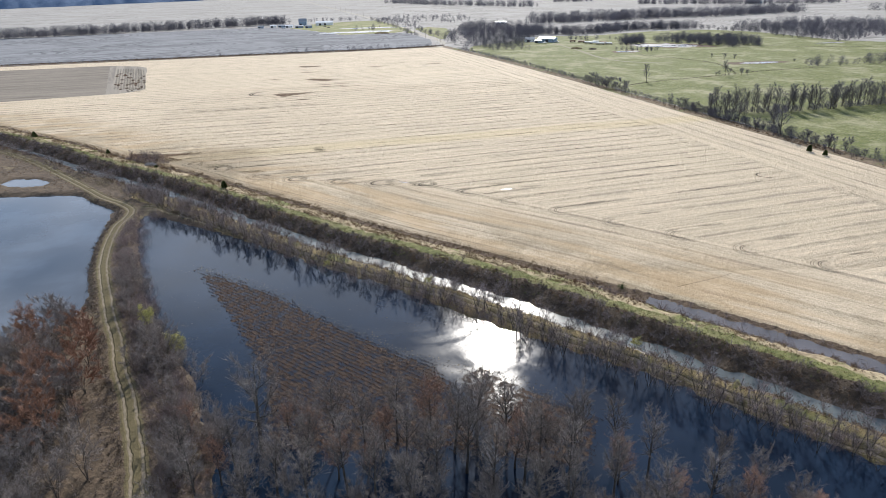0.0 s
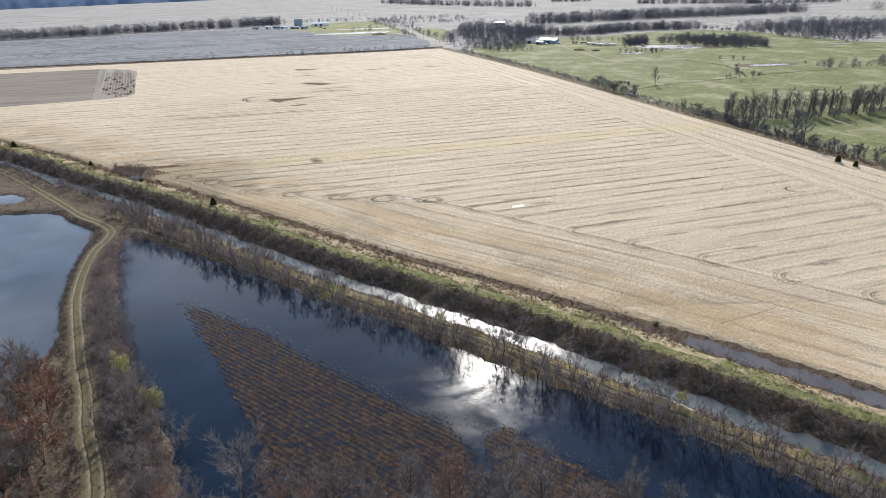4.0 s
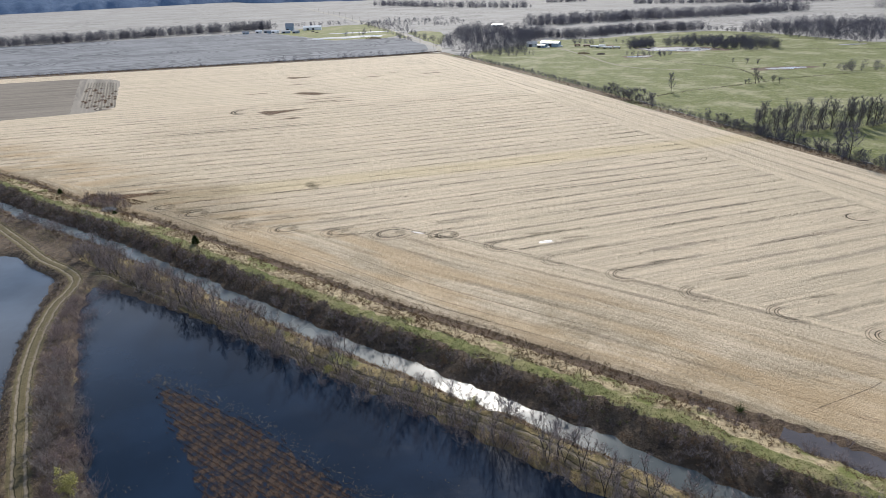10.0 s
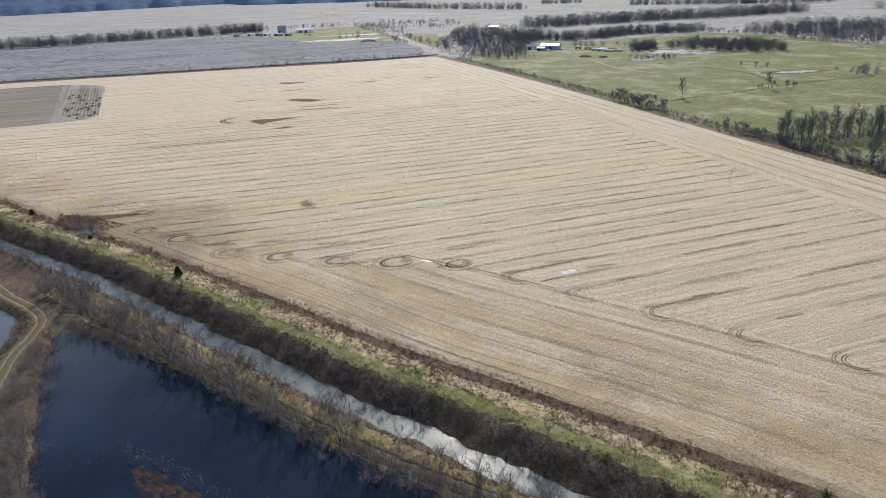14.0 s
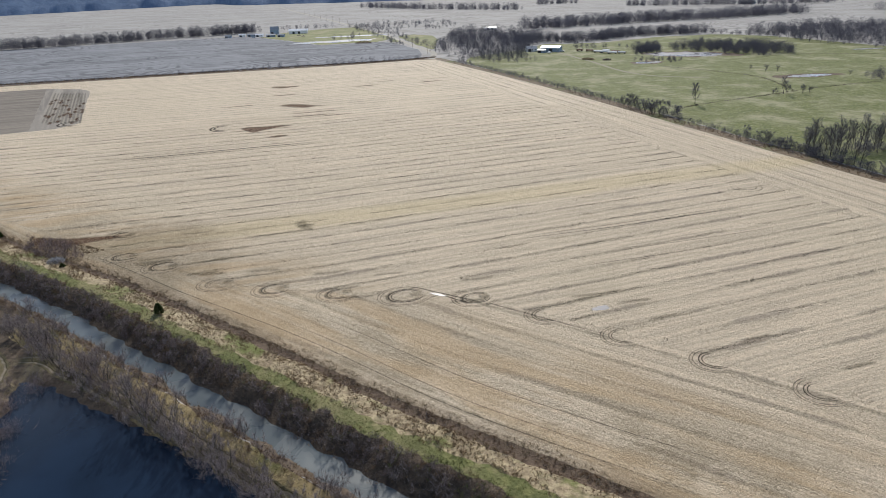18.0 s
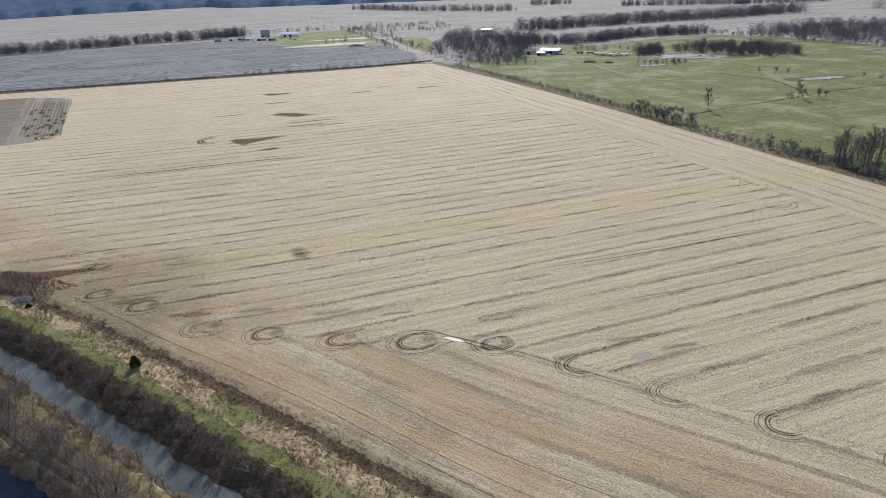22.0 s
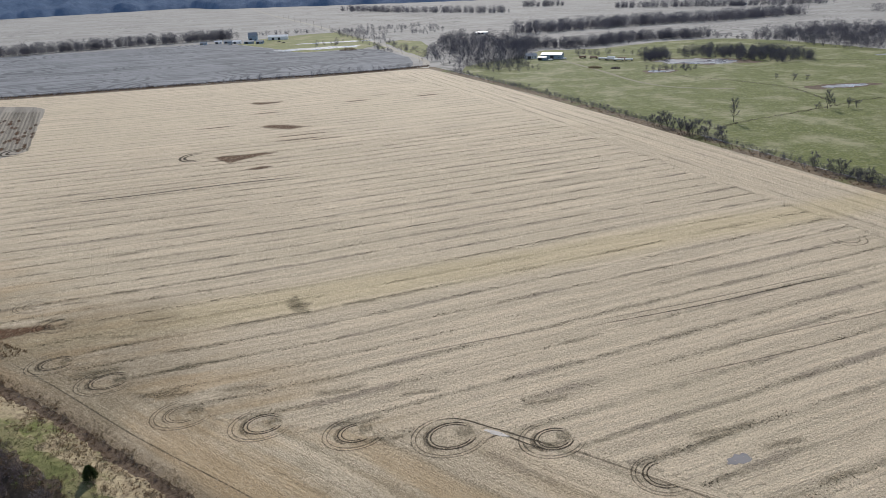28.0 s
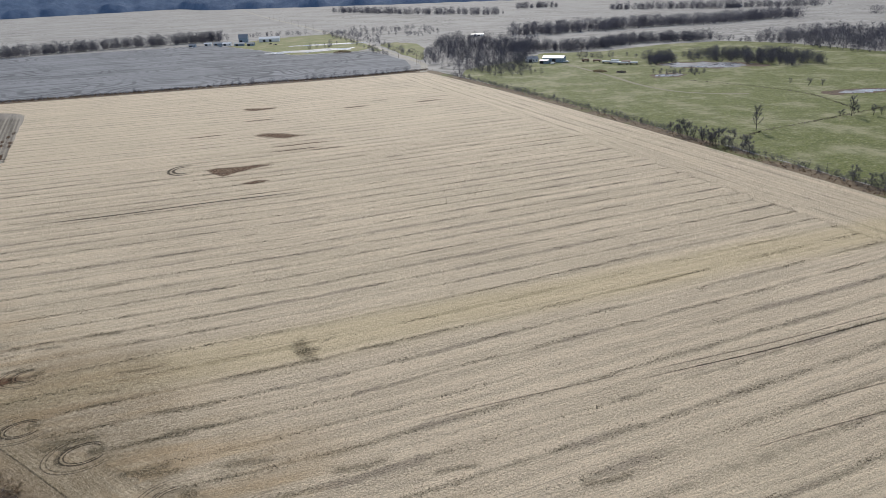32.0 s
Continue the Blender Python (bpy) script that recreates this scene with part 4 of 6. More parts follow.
# flooded timber below the first stretch of the path: a front row of tall trees, then lower crowns
tall = "tall bare tree with grey trunk in flooded woods"
plant("spreading", -30.5, 84.5, "broad bare tree with thick dark trunk in flooded woods", 1.08, "flooded woods")
for x, y, k in ((-17, 84, 1.0), (-21, 79, 0.9), (-12, 82, 0.95), (-7, 87, 0.85), (3, 84, 0.95), (7, 85, 1.0), (12, 84, 0.95), (17, 80, 0.95), (23, 81, 0.92), (30, 82, 0.8), (34, 77, 0.85),
                (-25, 74, 0.9), (-37, 72, 0.85), (0, 76, 0.9), (41, 70, 0.8), (-3, 68, 0.9), (20, 68, 0.85), (50, 60, 0.8), (9, 72, 0.95), (27, 71, 0.9), (-14, 75, 0.95), (-9, 71, 1.0), (-33, 79, 0.85), (5, 79, 1.0), (14, 76, 0.95), (21, 75, 0.9), (-19, 70, 0.95), (-41, 79, 0.8), (25, 86, 0.75), (-5, 81, 0.9), (33, 66, 0.9), (44, 75, 0.75), (-28, 69, 0.9), (15, 68, 0.9)):
    plant("tall", x, y, tall, k, "flooded woods", WATER_Z - 0.3)
for x, y, k in ((-1, 89, 1.0), (13, 80, 0.95), (-16, 78, 0.85), (-9, 85, 0.75), (29, 76, 0.8), (-35, 77, 0.8), (-22, 87, 0.62), (-27, 90, 0.55), (19, 86, 0.7), (-11, 79, 0.6), (-44, 88, 0.6), (47, 70, 0.7), (55, 66, 0.65), (36, 70, 0.7), (-90, 117, 0.95), (-84, 108, 0.85), (-78, 101, 0.9), (-96, 110, 0.8), (-70, 97, 0.75), (-103, 104, 0.8), (-74, 84, 0.7), (-66, 108.5 - 17, 0.5)):
    plant("russet", x, y, "russet oak keeping its dry brown leaves", k, "russet oaks", None if x < -40 else WATER_Z - 0.3)


def turned(me_arrays, x, y, z, k, a):
    V, F = me_arrays
    c, s = math.cos(a), math.sin(a)
    return np.column_stack([x + k * (V[:, 0] * c - V[:, 1] * s), y + k * (V[:, 0] * s + V[:, 1] * c), z + k * V[:, 2]]), F


def thicket(name, xy, lo, hi, mat, label, variants, floor=None):
    """Uncounted low trees as one joined mesh, wood first, then twigs."""
    z = ground_z(xy)
    if floor is not None:
        z = np.maximum(z, floor)
    wood, fine = [], []
    for (x, y), h in zip(xy, z):
        v, k, a = variants[rng.integers(len(variants))], rng.uniform(lo, hi), rng.uniform(0, 6.28)
        wood.append(turned(v[0], x, y, h - 0.1, k, a))
        fine.append(turned(v[1], x, y, h - 0.1, k, a))
    V1, F1 = join(wood)
    V2, F2 = join(fine)
    V, F = join([(V1, F1), (V2, F2)])
    return tagged(new(name, mesh_data(name, V, F, M_BARK, second=(mat, len(F1)))), label, "woods", kind="stuff")


BUSHY = [grow(900 + i, h=9, r=0.12, limbs=15, subs=4, twigs=2000, low=0.14, reach=0.50, rise=0.9, twig=1.1, tw=0.042, forks=3, cheap=True) for i in range(5)]
LEAFY = [grow(950 + i, h=9, r=0.12, limbs=15, subs=3, twigs=4200, low=0.12, reach=0.48, rise=0.9, twig=0.8, tw=0.075, forks=3, cheap=True) for i in range(2)]
WOODS_R = [(-46, 88), (-30, 93), (0, 90), (30, 84), (62, 70), (80, 54), (74, 46), (-36, 46), (-44, 70)]
thicket("flooded_woods", np.vstack([rand_in(WOODS_R, 110), rand_in([(-38, 74), (36, 72), (60, 62), (76, 52), (74, 44), (-36, 46)], 110)]), 0.4, 0.85, M_TWIG, "low bushy bare trees in flooded woods", BUSHY, WATER_Z - 0.2)
WOODS_E = [(-93, 172), (-83, 158), (-71, 138), (-57, 118), (-45, 102), (-38, 88), (-42, 72), (-58, 98), (-74, 126), (-90, 156)]
WOODS_L = [(-88, 128), (-98, 121), (-120, 107), (-140, 92), (-140, 50), (-50, 50), (-52, 70), (-60, 88), (-72, 105), (-84, 124)]
thicket("causeway_woods", rand_in(WOODS_L, 165), 0.6, 1.1, M_TWIG, "grey bare bushy trees beside the causeway", BUSHY)
thicket("russet_woods", np.array([(-83, 123), (-78, 117), (-87, 115), (-74, 110), (-82, 106), (-70, 101), (-76, 96), (-100, 108), (-72, 90), (-97, 99), (-68, 84), (-110, 100), (-84, 90)]), 0.75, 1.2, M_OAK, "russet oaks keeping their dry leaves beside the causeway", LEAFY)
xy = np.vstack([rand_in(WOODS_L, 1500), rand_in(WOODS_E, 700)])
xy = xy[np.abs(along_line(xy, ROAD)[1]) > 3]
stuff("undergrowth", shrubs(on_ground(xy), rng.uniform(0.5, 1.9, len(xy)), 9, 3, 0.8, 0.06), M_BRUSH, "brown undergrowth below the bare woods", "undergrowth")
thicket("bank_woods", rand_in(WOODS_E, 70), 0.36, 0.72, M_TWIG, "grey-brown bare trees on the causeway bank", BUSHY)
for x, y, k in ((-68, 125.5, 1.5), (-57, 115, 1.6), (-3, 144, 0.8), (42, 113, 0.75), (-32, 159, 0.7), (-36, 163, 0.55), (-13, 150, 0.6), (57, 98, 0.6)):
    plant("yellow", x, y, "small shrub with yellow-green leaves", k, "yellow shrubs", name="shrub")
# willow saplings along the pond side of the berm
for s in np.linspace(*sorted(along_line([(-112, 232), (95, 74)], CANAL)[0]), 135):
    x, y = canal_xy(np.array([s + rng.uniform(-1.5, 1.5)]), np.array([rng.uniform(-13.0, -9.2)]))[0]
    plant("sapling", x, y, "slender bare willow sapling at the pond edge", rng.uniform(0.7, 1.55), "pond edge saplings", name="sapling")
for s in np.linspace(*sorted(along_line([(-130, 247), (95, 74)], CANAL)[0]), 34):
    x, y = canal_xy(np.array([s + rng.uniform(-4, 4)]), np.array([rng.uniform(-5.0, -3.4)]))[0]
    plant("sapling", x, y, "slender bare sapling on the canal bank", rng.uniform(0.45, 0.8), "canal bank saplings", name="sapling")


SAPS = [grow(980 + i, h=5.5, r=0.06, limbs=11, subs=3, twigs=420, low=0.15, reach=0.34, rise=1.7, twig=0.8, tw=0.03, forks=3, cheap=True) for i in range(4)]
LOWBUSH = [grow(1200 + i, h=3.0, r=0.04, limbs=14, subs=3, twigs=300, low=0.04, reach=0.62, rise=1.0, twig=0.7, tw=0.03, forks=4, bend=0.1, cheap=True) for i in range(5)]
for name, n, lo, hi, a, b, mat, label in (
        ("bank_bushes", 190, 2.9, 6.6, 0.45, 1.05, M_SAPLING, "grey bare bushes in the brush of the canal bank"),
        ("bank_red_bushes", 130, 3.2, 8.2, 0.35, 0.8, M_TWIG_RED, "reddish bare bushes on the canal bank"),
        ("near_bank_bushes", 210, -5.8, -2.7, 0.5, 1.3, M_SAPLING, "bare lilac-grey bushes leaning over the canal"),
        ("berm_bushes", 90, -8.5, -5.0, 0.3, 0.65, M_BRUSH_RED, "low russet bushes on the berm"),
        ("slope_bushes", 70, 12.0, 17.4, 0.25, 0.6, M_BRUSH_RED, "low russet bushes on the levee slope")):
    xy = canal_points(n * 2, lo, hi, 0.12, len(name))[:n]
    thicket(name, xy[np.abs(along_line(xy, TRACK)[1]) > 2.4], a, b, mat, label, LOWBUSH)
c_s = np.concatenate([rng.uniform(*sorted(along_line([(-116, 236), (-48, 182)], CANAL)[0]), 70), rng.uniform(*sorted(along_line([(-60, 192), (30, 122)], CANAL)[0]), 40)])
thicket("willow_thicket", canal_xy(c_s, rng.uniform(-14.6, -8.6, len(c_s))), 0.5, 1.05, M_SAPLING, "purple-grey willow thicket along the pond edge", SAPS)
c_s = rng.uniform(*sorted(along_line([(-260, 340), (-60, 194)], CANAL)[0]), 170)
thicket("canal_willows", canal_xy(c_s, rng.uniform(2.4, 7.0, len(c_s))), 0.35, 0.8, M_TWIG_RED, "purple-grey willows on the canal bank", SAPS)
xy = rand_in([(-146, 283), (-128, 277), (-122, 269), (-133, 268), (-146, 276)], 16)
thicket("corner_willows", xy, 0.6, 1.0, M_TWIG_RED, "purple-grey bare willows at the field corner", SAPS)


xy = canal_xy(rng.uniform(*sorted(along_line([(40, 145), (130, 60)], CANAL)[0]), 90), rng.uniform(15.6, 17.2, 90))
stuff("ditch_shrubs", shrubs(on_ground(xy), mounds(xy, 0.7, 1.7, 8, 8), 16, 5, 0.7, 0.05), M_TWIG_RED, "bare russet bushes beside the ditch water", "shrubs")
for s in np.linspace(*sorted(along_line([(20, 128), (112, 56)], CANAL)[0]), 52):
    x, y = canal_xy(np.array([s + rng.uniform(-1.5, 1.5)]), np.array([rng.uniform(-15.0, -11.6)]))[0]
    plant("sapling", x, y, "slender bare willow standing in the pond", rng.uniform(0.8, 1.5), "flooded saplings", WATER_Z - 0.2, "sapling")
# dense little cedars
def cedar(x, y, h, wide=0.4, label="small dark green cedar on the levee slope"):
    n = int(1000 * h)
    root = tagged(new("cedar"), label, "cedar", "cedars")
    root.matrix_basis = Matrix.Translation((x, y, float(ground_z(np.array([[x, y]]))[0])))
    g = rng.uniform(0.05, 1, n)
    a = rng.uniform(0, 6.28, n)
    rad = wide * h * (1 - g ** 1.6) ** 0.7 * rng.uniform(0.3, 1.0, n)
    b = np.column_stack([np.cos(a) * rad, np.sin(a) * rad, g * h])
    w = unit(np.column_stack([np.cos(a), np.sin(a), rng.uniform(0.2, 1.4, n)]))
    part("foliage", mesh_data("foliage", *blades(b, w, 0.28 * h ** 0.5, 0.1), M_CEDAR), root)
    part("trunk", mesh_data("trunk", *tube(np.array([0, 0, -0.2]), np.array([0, 0, h * 0.7]), 0.09, 0.03, 6), M_BARK), root)
    return root


for x, y, h in ((-84.3, 229.5, 2.6), (-160.5, 290.5, 1.9), (-217.5, 326, 3.0), (-125, 262, 1.1), (161, 267, 2.7), (164, 260, 2.2)):
    cedar(x, y, h, 0.75 if h < 1.7 else 0.42, "small dark green cedar" + (" by the pasture hedge" if x > 100 else " on the levee slope"))
bush_at = on_ground(np.array([(46.5, 141.5)]))
tagged(new("bush", mesh_data("bush", *shrubs(bush_at, np.array([1.5]), 90, 4, 0.8, 0.06), M_CEDAR)), "dark green bush beside the field ditch", "bush")
xy = rand_in([(-146, 283), (-128, 277), (-122, 269), (-133, 268), (-146, 276)], 70)
stuff("grey_shrubs", shrubs(on_ground(xy), rng.uniform(1.2, 3.0, len(xy)), 12, 4, 0.5, 0.06), M_TWIG_RED, "clump of grey bare shrubs by the field corner", "shrubs")
xy = rand_in([(-150, 289), (-130, 281), (-118, 274), (-124, 270), (-140, 278)], 420)
tufts(xy, 0.7, 0.1, M_BRUSH_RED, "field_corner_grass", "orange-brown grass at the field corner")

# hedge between stubble and pasture, and the tree rows that leave it
hedge_line = offset_line(smooth_line(FIELD_R[:-1].tolist()), 9.0)
for q in np.linspace(0, 1, 96):
    k = q * (len(hedge_line) - 1)
    i = min(int(k), len(hedge_line) - 2)
    p = hedge_line[i] + (hedge_line[i + 1] - hedge_line[i]) * (k - i) + rng.normal(size=2) * 1.6
    dense = 380 > p[1] > 225 or 425 < p[1] < 470 or p[1] > 690
    if rng.uniform() < (1.0 if dense else 0.55):
        plant("hedge_bush", *p, "bare hedge bush along the pasture edge", rng.uniform(0.45, 1.15) * (1.25 if dense else 0.7), "pasture hedge", name="bush")


def row(line, n, kind, label, group, lo, hi, jitter=2.0, name="tree"):
    l = smooth_line(line)
    c = np.concatenate([[0], np.cumsum(np.hypot(*np.diff(l, axis=0).T))])
    for s in np.linspace(0, c[-1], n):
        s += rng.normal() * c[-1] / n * 0.35
        plant(kind, np.interp(s, c, l[:, 0]) + rng.normal() * jitter, np.interp(s, c, l[:, 1]) + rng.normal() * jitter, label, rng.uniform(lo, hi), group, 0.0, name)


row([(150, 352), (194, 352), (225, 360), (257, 368), (330, 386), (420, 402)], 165, "windbreak", "tall bare tree in a pasture windbreak", "pasture windbreak", 0.62, 1.05, 1.8)
row([(155, 352), (160, 325), (167, 306)], 6, "hedge", "bare tree in the pasture hedge", "pasture hedge trees", 0.9, 1.2, 2.5)
plant("hedge", 172, 272, "low rounded bare tree beside the pasture hedge", 0.62, z=0.0)
plant("hedge", 164, 299, "broad bare tree beside the pasture hedge", 1.3, z=0.0)
row([(106, 470), (114, 450), (124, 432)], 12, "hedge_bush", "tall bare hedge bush", "pasture hedge", 1.2, 1.8, 2.0, "bush")
TREES["lone"] = TREES["hedge"][:1]
plant("lone", 149, 467.5, "lone bare tree in the green pasture", 1.12, z=0.0)
for x, y, k in ((211, 490, 0.8), (215, 488, 1.5), (219, 491, 1.2), (227, 487, 1.3), (231, 486, 1.1), (208, 488, 0.7), (254, 585, 1.2), (262, 582, 1.0), (300, 552, 0.8), (247, 596, 0.9)):
    plant("hedge_bush" if k != 1.5 else "hedge", x, y, "bare bush in the pasture", min(k, 1.0) if k == 1.5 else k, "pasture bushes", 0.0, "bush" if k != 1.5 else "tree")


# far woods: small bare trees, joined
def far_trees(xy, lo, hi, twigs=42, width=0.34, z=0.0):
    out = []
    n = len(xy)
    h = rng.uniform(lo, hi, n)
    base = np.column_stack([xy, np.full(n, z)])
    up = unit(np.column_stack([rng.normal(size=(n, 2)) * 0.05, np.ones(n)]))
    out.append(blades(base - (0, 0, 0.3), up, h * 0.8, 0.035 * h))
    out.append(blades(base - (0, 0, 0.3), up, h * 0.7, 0.035 * h))
    k = np.repeat(np.arange(n), twigs * 3)
    m = len(k)
    # twigs start inside an egg-shaped crown and lean outwards
    t = rng.uniform(0.06, 0.9, m)
    a, rad = rng.uniform(0, 6.28, m), rng.uniform(0, 1, m) ** 0.6 * np.sin(np.clip(t * 1.05, 0, 1) * math.pi) ** 0.6 * 0.36
    b = base[k] + up[k] * (h[k] * t)[:, None] + np.column_stack([np.cos(a), np.sin(a), a * 0]) * (rad * h[k])[:, None]
    w = unit(np.column_stack([np.cos(a) * 0.6, np.sin(a) * 0.6, np.full(m, 0.9)]) + rng.normal(size=(m, 3)) * 0.45)
    out.append(blades(b, w, h[k] * rng.uniform(0.1, 0.24, m), width * 0.5))
    return join(out)


def line_pts(line, n, jitter):
    l = smooth_line(line)
    c = np.concatenate([[0], np.cumsum(np.hypot(*np.diff(l, axis=0).T))])
    s = rng.uniform(0, c[-1], n)
    return np.column_stack([np.interp(s, c, l[:, 0]), np.interp(s, c, l[:, 1])]) + rng.normal(size=(n, 2)) * jitter


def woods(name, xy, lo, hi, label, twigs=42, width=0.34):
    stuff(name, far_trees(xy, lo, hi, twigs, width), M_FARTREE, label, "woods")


woods("windbreak", np.vstack([line_pts([(150, 352), (194, 352), (257, 368), (330, 386), (420, 402)], 420, (2, 2.4)), line_pts([(142, 372), (150, 345), (162, 312), (172, 272)], 110, (2, 3))]), 2, 5, "bare brush in the pasture windbreak", 50, 0.16)
woods("pasture_clump", line_pts([(300, 535), (330, 532), (360, 540), (420, 560)], 60, 4), 4, 9, "dark clump of bare trees in the pasture", 60, 0.24)
woods("pasture_hedge_brush", line_pts(hedge_line.tolist(), 1500, (2.0, 2.4)), 0.8, 3.0, "low brush along the pasture hedge", 20, 0.12)
woods("tree_belt", line_pts([(-1100, 930), (-900, 985), (-630, 1062), (-450, 1160), (-300, 1232)], 950, (4, 8)), 6, 18, "belt of bare trees between grey fields", 44, 0.6)
woods("field_hedge", line_pts([(-430, 668), (-300, 692), (-160, 722), (-60, 742), (0, 764)], 150, (3, 2)), 1.2, 3.6, "low scrub along the far field edge", 26, 0.2)
xy = line_pts([(-560, 640), (-430, 668), (-300, 692), (-160, 722), (-60, 742), (0, 764)], 2600, (3, 2.6))
stuff("field_edge_brush", shrubs(on_ground(xy), rng.uniform(0.5, 2.0, len(xy)), 6, 0, 1.0, 0.24), M_BRUSH_RED, "russet brush strip along the far field edge", "brush")
xy = line_pts([(-1000, 545), (-700, 612), (-430, 672), (-300, 696), (-160, 726), (-60, 746), (0, 768)], 3400, (3, 1.6))
stuff("field_edge_thicket", shrubs(on_ground(xy), rng.uniform(0.6, 2.4, len(xy)), 6, 0, 0.9, 0.25), M_BRUSH, "dark brush strip along the far field edge", "brush")
woods("field_hedge_tall", line_pts([(-190, 714), (-100, 733), (-30, 752)], 40, (3, 2)), 3, 6.5, "taller scrub along the far field edge", 34, 0.22)
woods("road_woods", rand_in([(-8, 800), (24, 812), (50, 712), (84, 696), (92, 745), (98, 800), (135, 900), (150, 955), (28, 1030), (8, 905)], 400), 4, 14, "grey woods behind the field corner", 40, 0.3)
woods("corner_woods", rand_in([(20, 860), (60, 760), (98, 752), (118, 842), (150, 925), (140, 1010), (60, 1110), (24, 1010)], 300), 5, 14, "grey woods along the farm road", 40, 0.3)
woods("corner_scrub", rand_in([(10, 770), (20, 742), (50, 700), (95, 690), (90, 745), (40, 800)], 60), 3, 8, "bare scrub at the field corner", 44, 0.25)
woods("wood_row", line_pts([(100, 880), (123, 896), (186, 882), (259, 928), (357, 930)], 560, (8, 9)), 4, 13, "row of bare trees behind the pasture", 46, 0.36)
woods("wood_row_far", line_pts([(150, 1105), (225, 1125), (270, 1134), (354, 1170), (469, 1184), (660, 1249)], 800, (10, 14)), 6, 19, "belt of bare trees across far fields", 42, 0.5)
woods("pond_grove", np.vstack([rand_in([(196, 722), (206, 728), (226, 733), (234, 770), (206, 772)], 70), rand_in([(238, 738), (264, 728), (282, 700), (302, 688), (345, 704), (340, 762), (290, 792), (246, 774)], 260), line_pts([(296, 682), (330, 692), (345, 700)], 24, 4)]), 5, 10, "dark grove beside the farm pond", 60, 0.3)
woods("pond_brush", np.vstack([rand_in([(200, 722), (216, 745), (240, 768), (222, 778), (204, 750)], 40), line_pts([(184, 672), (198, 668), (214, 672), (205, 660)], 26, (3, 3))]), 2, 5, "dark brush round the farm pond", 50, 0.28)
woods("right_woods", rand_in([(395, 905), (400, 790), (428, 705), (560, 790), (640, 930), (520, 960)], 560), 5, 14, "grey woods beyond the pasture", 50, 0.38)
woods("right_hedge", line_pts([(362, 910), (380, 880), (398, 850)], 30, (5, 5)), 3, 8, "bare hedge beyond the pasture", 46, 0.3)
woods("road_hedge", np.vstack([line_pts([(-40, 905), (-85, 1100), (-145, 1300)], 50, (4, 8)), line_pts([(-10, 880), (-60, 1110), (-120, 1300)], 60, (5, 8)), rand_in([(-150, 1290), (-60, 1150), (40, 1160), (60, 1330), (-90, 1400)], 110)]), 3, 9, "scrubby trees along the farm road", 44, 0.34)
woods("yard_trees", np.vstack([line_pts([(-265, 1290), (-180, 1300)], 26, (4, 4)), line_pts([(-125, 1020), (-108, 1080)], 10, (10, 8)), line_pts([(150, 800), (200, 790)], 14, (6, 8))]), 4, 9, "yard trees round the farm ponds", 46, 0.34)
woods("far_belts", np.vstack([line_pts([(-190, 2200), (20, 1900), (222, 1700)], 260, 12), line_pts([(483, 1713), (600, 1650), (740, 1570), (900, 1540)], 260, 12), line_pts([(330, 1960), (420, 1950)], 60, 10), line_pts([(800, 1210), (1000, 1300), (1200, 1290)], 220, 12)]), 8, 19, "far belts of bare trees", 40, 0.8)

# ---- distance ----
# wooded hills with distance haze painted into a blue base colour
M_RIDGE = Mat("haze_blue_ridge", 0.95, 0.05)
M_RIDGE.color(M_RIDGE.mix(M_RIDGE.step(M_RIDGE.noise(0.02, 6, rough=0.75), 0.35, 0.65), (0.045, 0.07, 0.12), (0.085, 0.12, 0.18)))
# a faint blue glow adds the brightness of the hazy air
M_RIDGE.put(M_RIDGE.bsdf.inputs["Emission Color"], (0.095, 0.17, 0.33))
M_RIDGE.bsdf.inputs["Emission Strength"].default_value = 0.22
M_RIDGE.bump(M_RIDGE.noise(0.06, 5, rough=0.8), 6.0)
n_a, n_r = 520, 40
az = np.linspace(-62, 62, n_a)
near = np.interp(az, [-62, -30, -24, -16.5, -15, -14, -5, 0, 10, 25, 62], [2700, 3050, 3150, 3350, 3050, 2950, 2750, 2700, 2700, 2300, 2200])
top = np.interp(az, [-62, -25, -12, 0, 20, 62], [150, 150, 110, 85, 75, 75])
A, T = np.meshgrid(np.radians(az), np.linspace(0, 1, n_r), indexing="ij")
R = (near + wave(np.column_stack([az * 40, az * 0]), 90, 81) * 25)[:, None] + T * 1500
Z = np.clip(T * n_r, 0, 1) * 16 + top[:, None] * np.clip((T - 0.02) * 1.3, 0, 1) ** 0.8
X, Y = np.sin(A) * R - 20, np.cos(A) * R + 60
q = np.column_stack([X.ravel(), Y.ravel()])
Z = Z.ravel() + (wave(q, 45, 82) * 3 + wave(q, 300, 83) * 10 + rng.normal(size=len(q)) * 1.2) * (T.ravel() > 0) - 1
k = (np.arange(n_a - 1)[:, None] * n_r + np.arange(n_r - 1)[None]).ravel()
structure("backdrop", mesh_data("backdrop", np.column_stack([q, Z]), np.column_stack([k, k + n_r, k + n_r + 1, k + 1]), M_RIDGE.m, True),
          "wooded hills on the horizon, coloured and glowing blue for haze", "hills")

# russet weeds along the dirt strip beside the pasture
edge_r = offset_line(smooth_line(FIELD_R.tolist(), 12), 3.5)
xy = edge_r[rng.integers(0, len(edge_r) - 8, 1500)] + rng.normal(size=(1500, 2)) * (4, 4)
o = along_line(xy, FIELD_R)[1]
xy = xy[(o > 0.8) & (o < 7)]
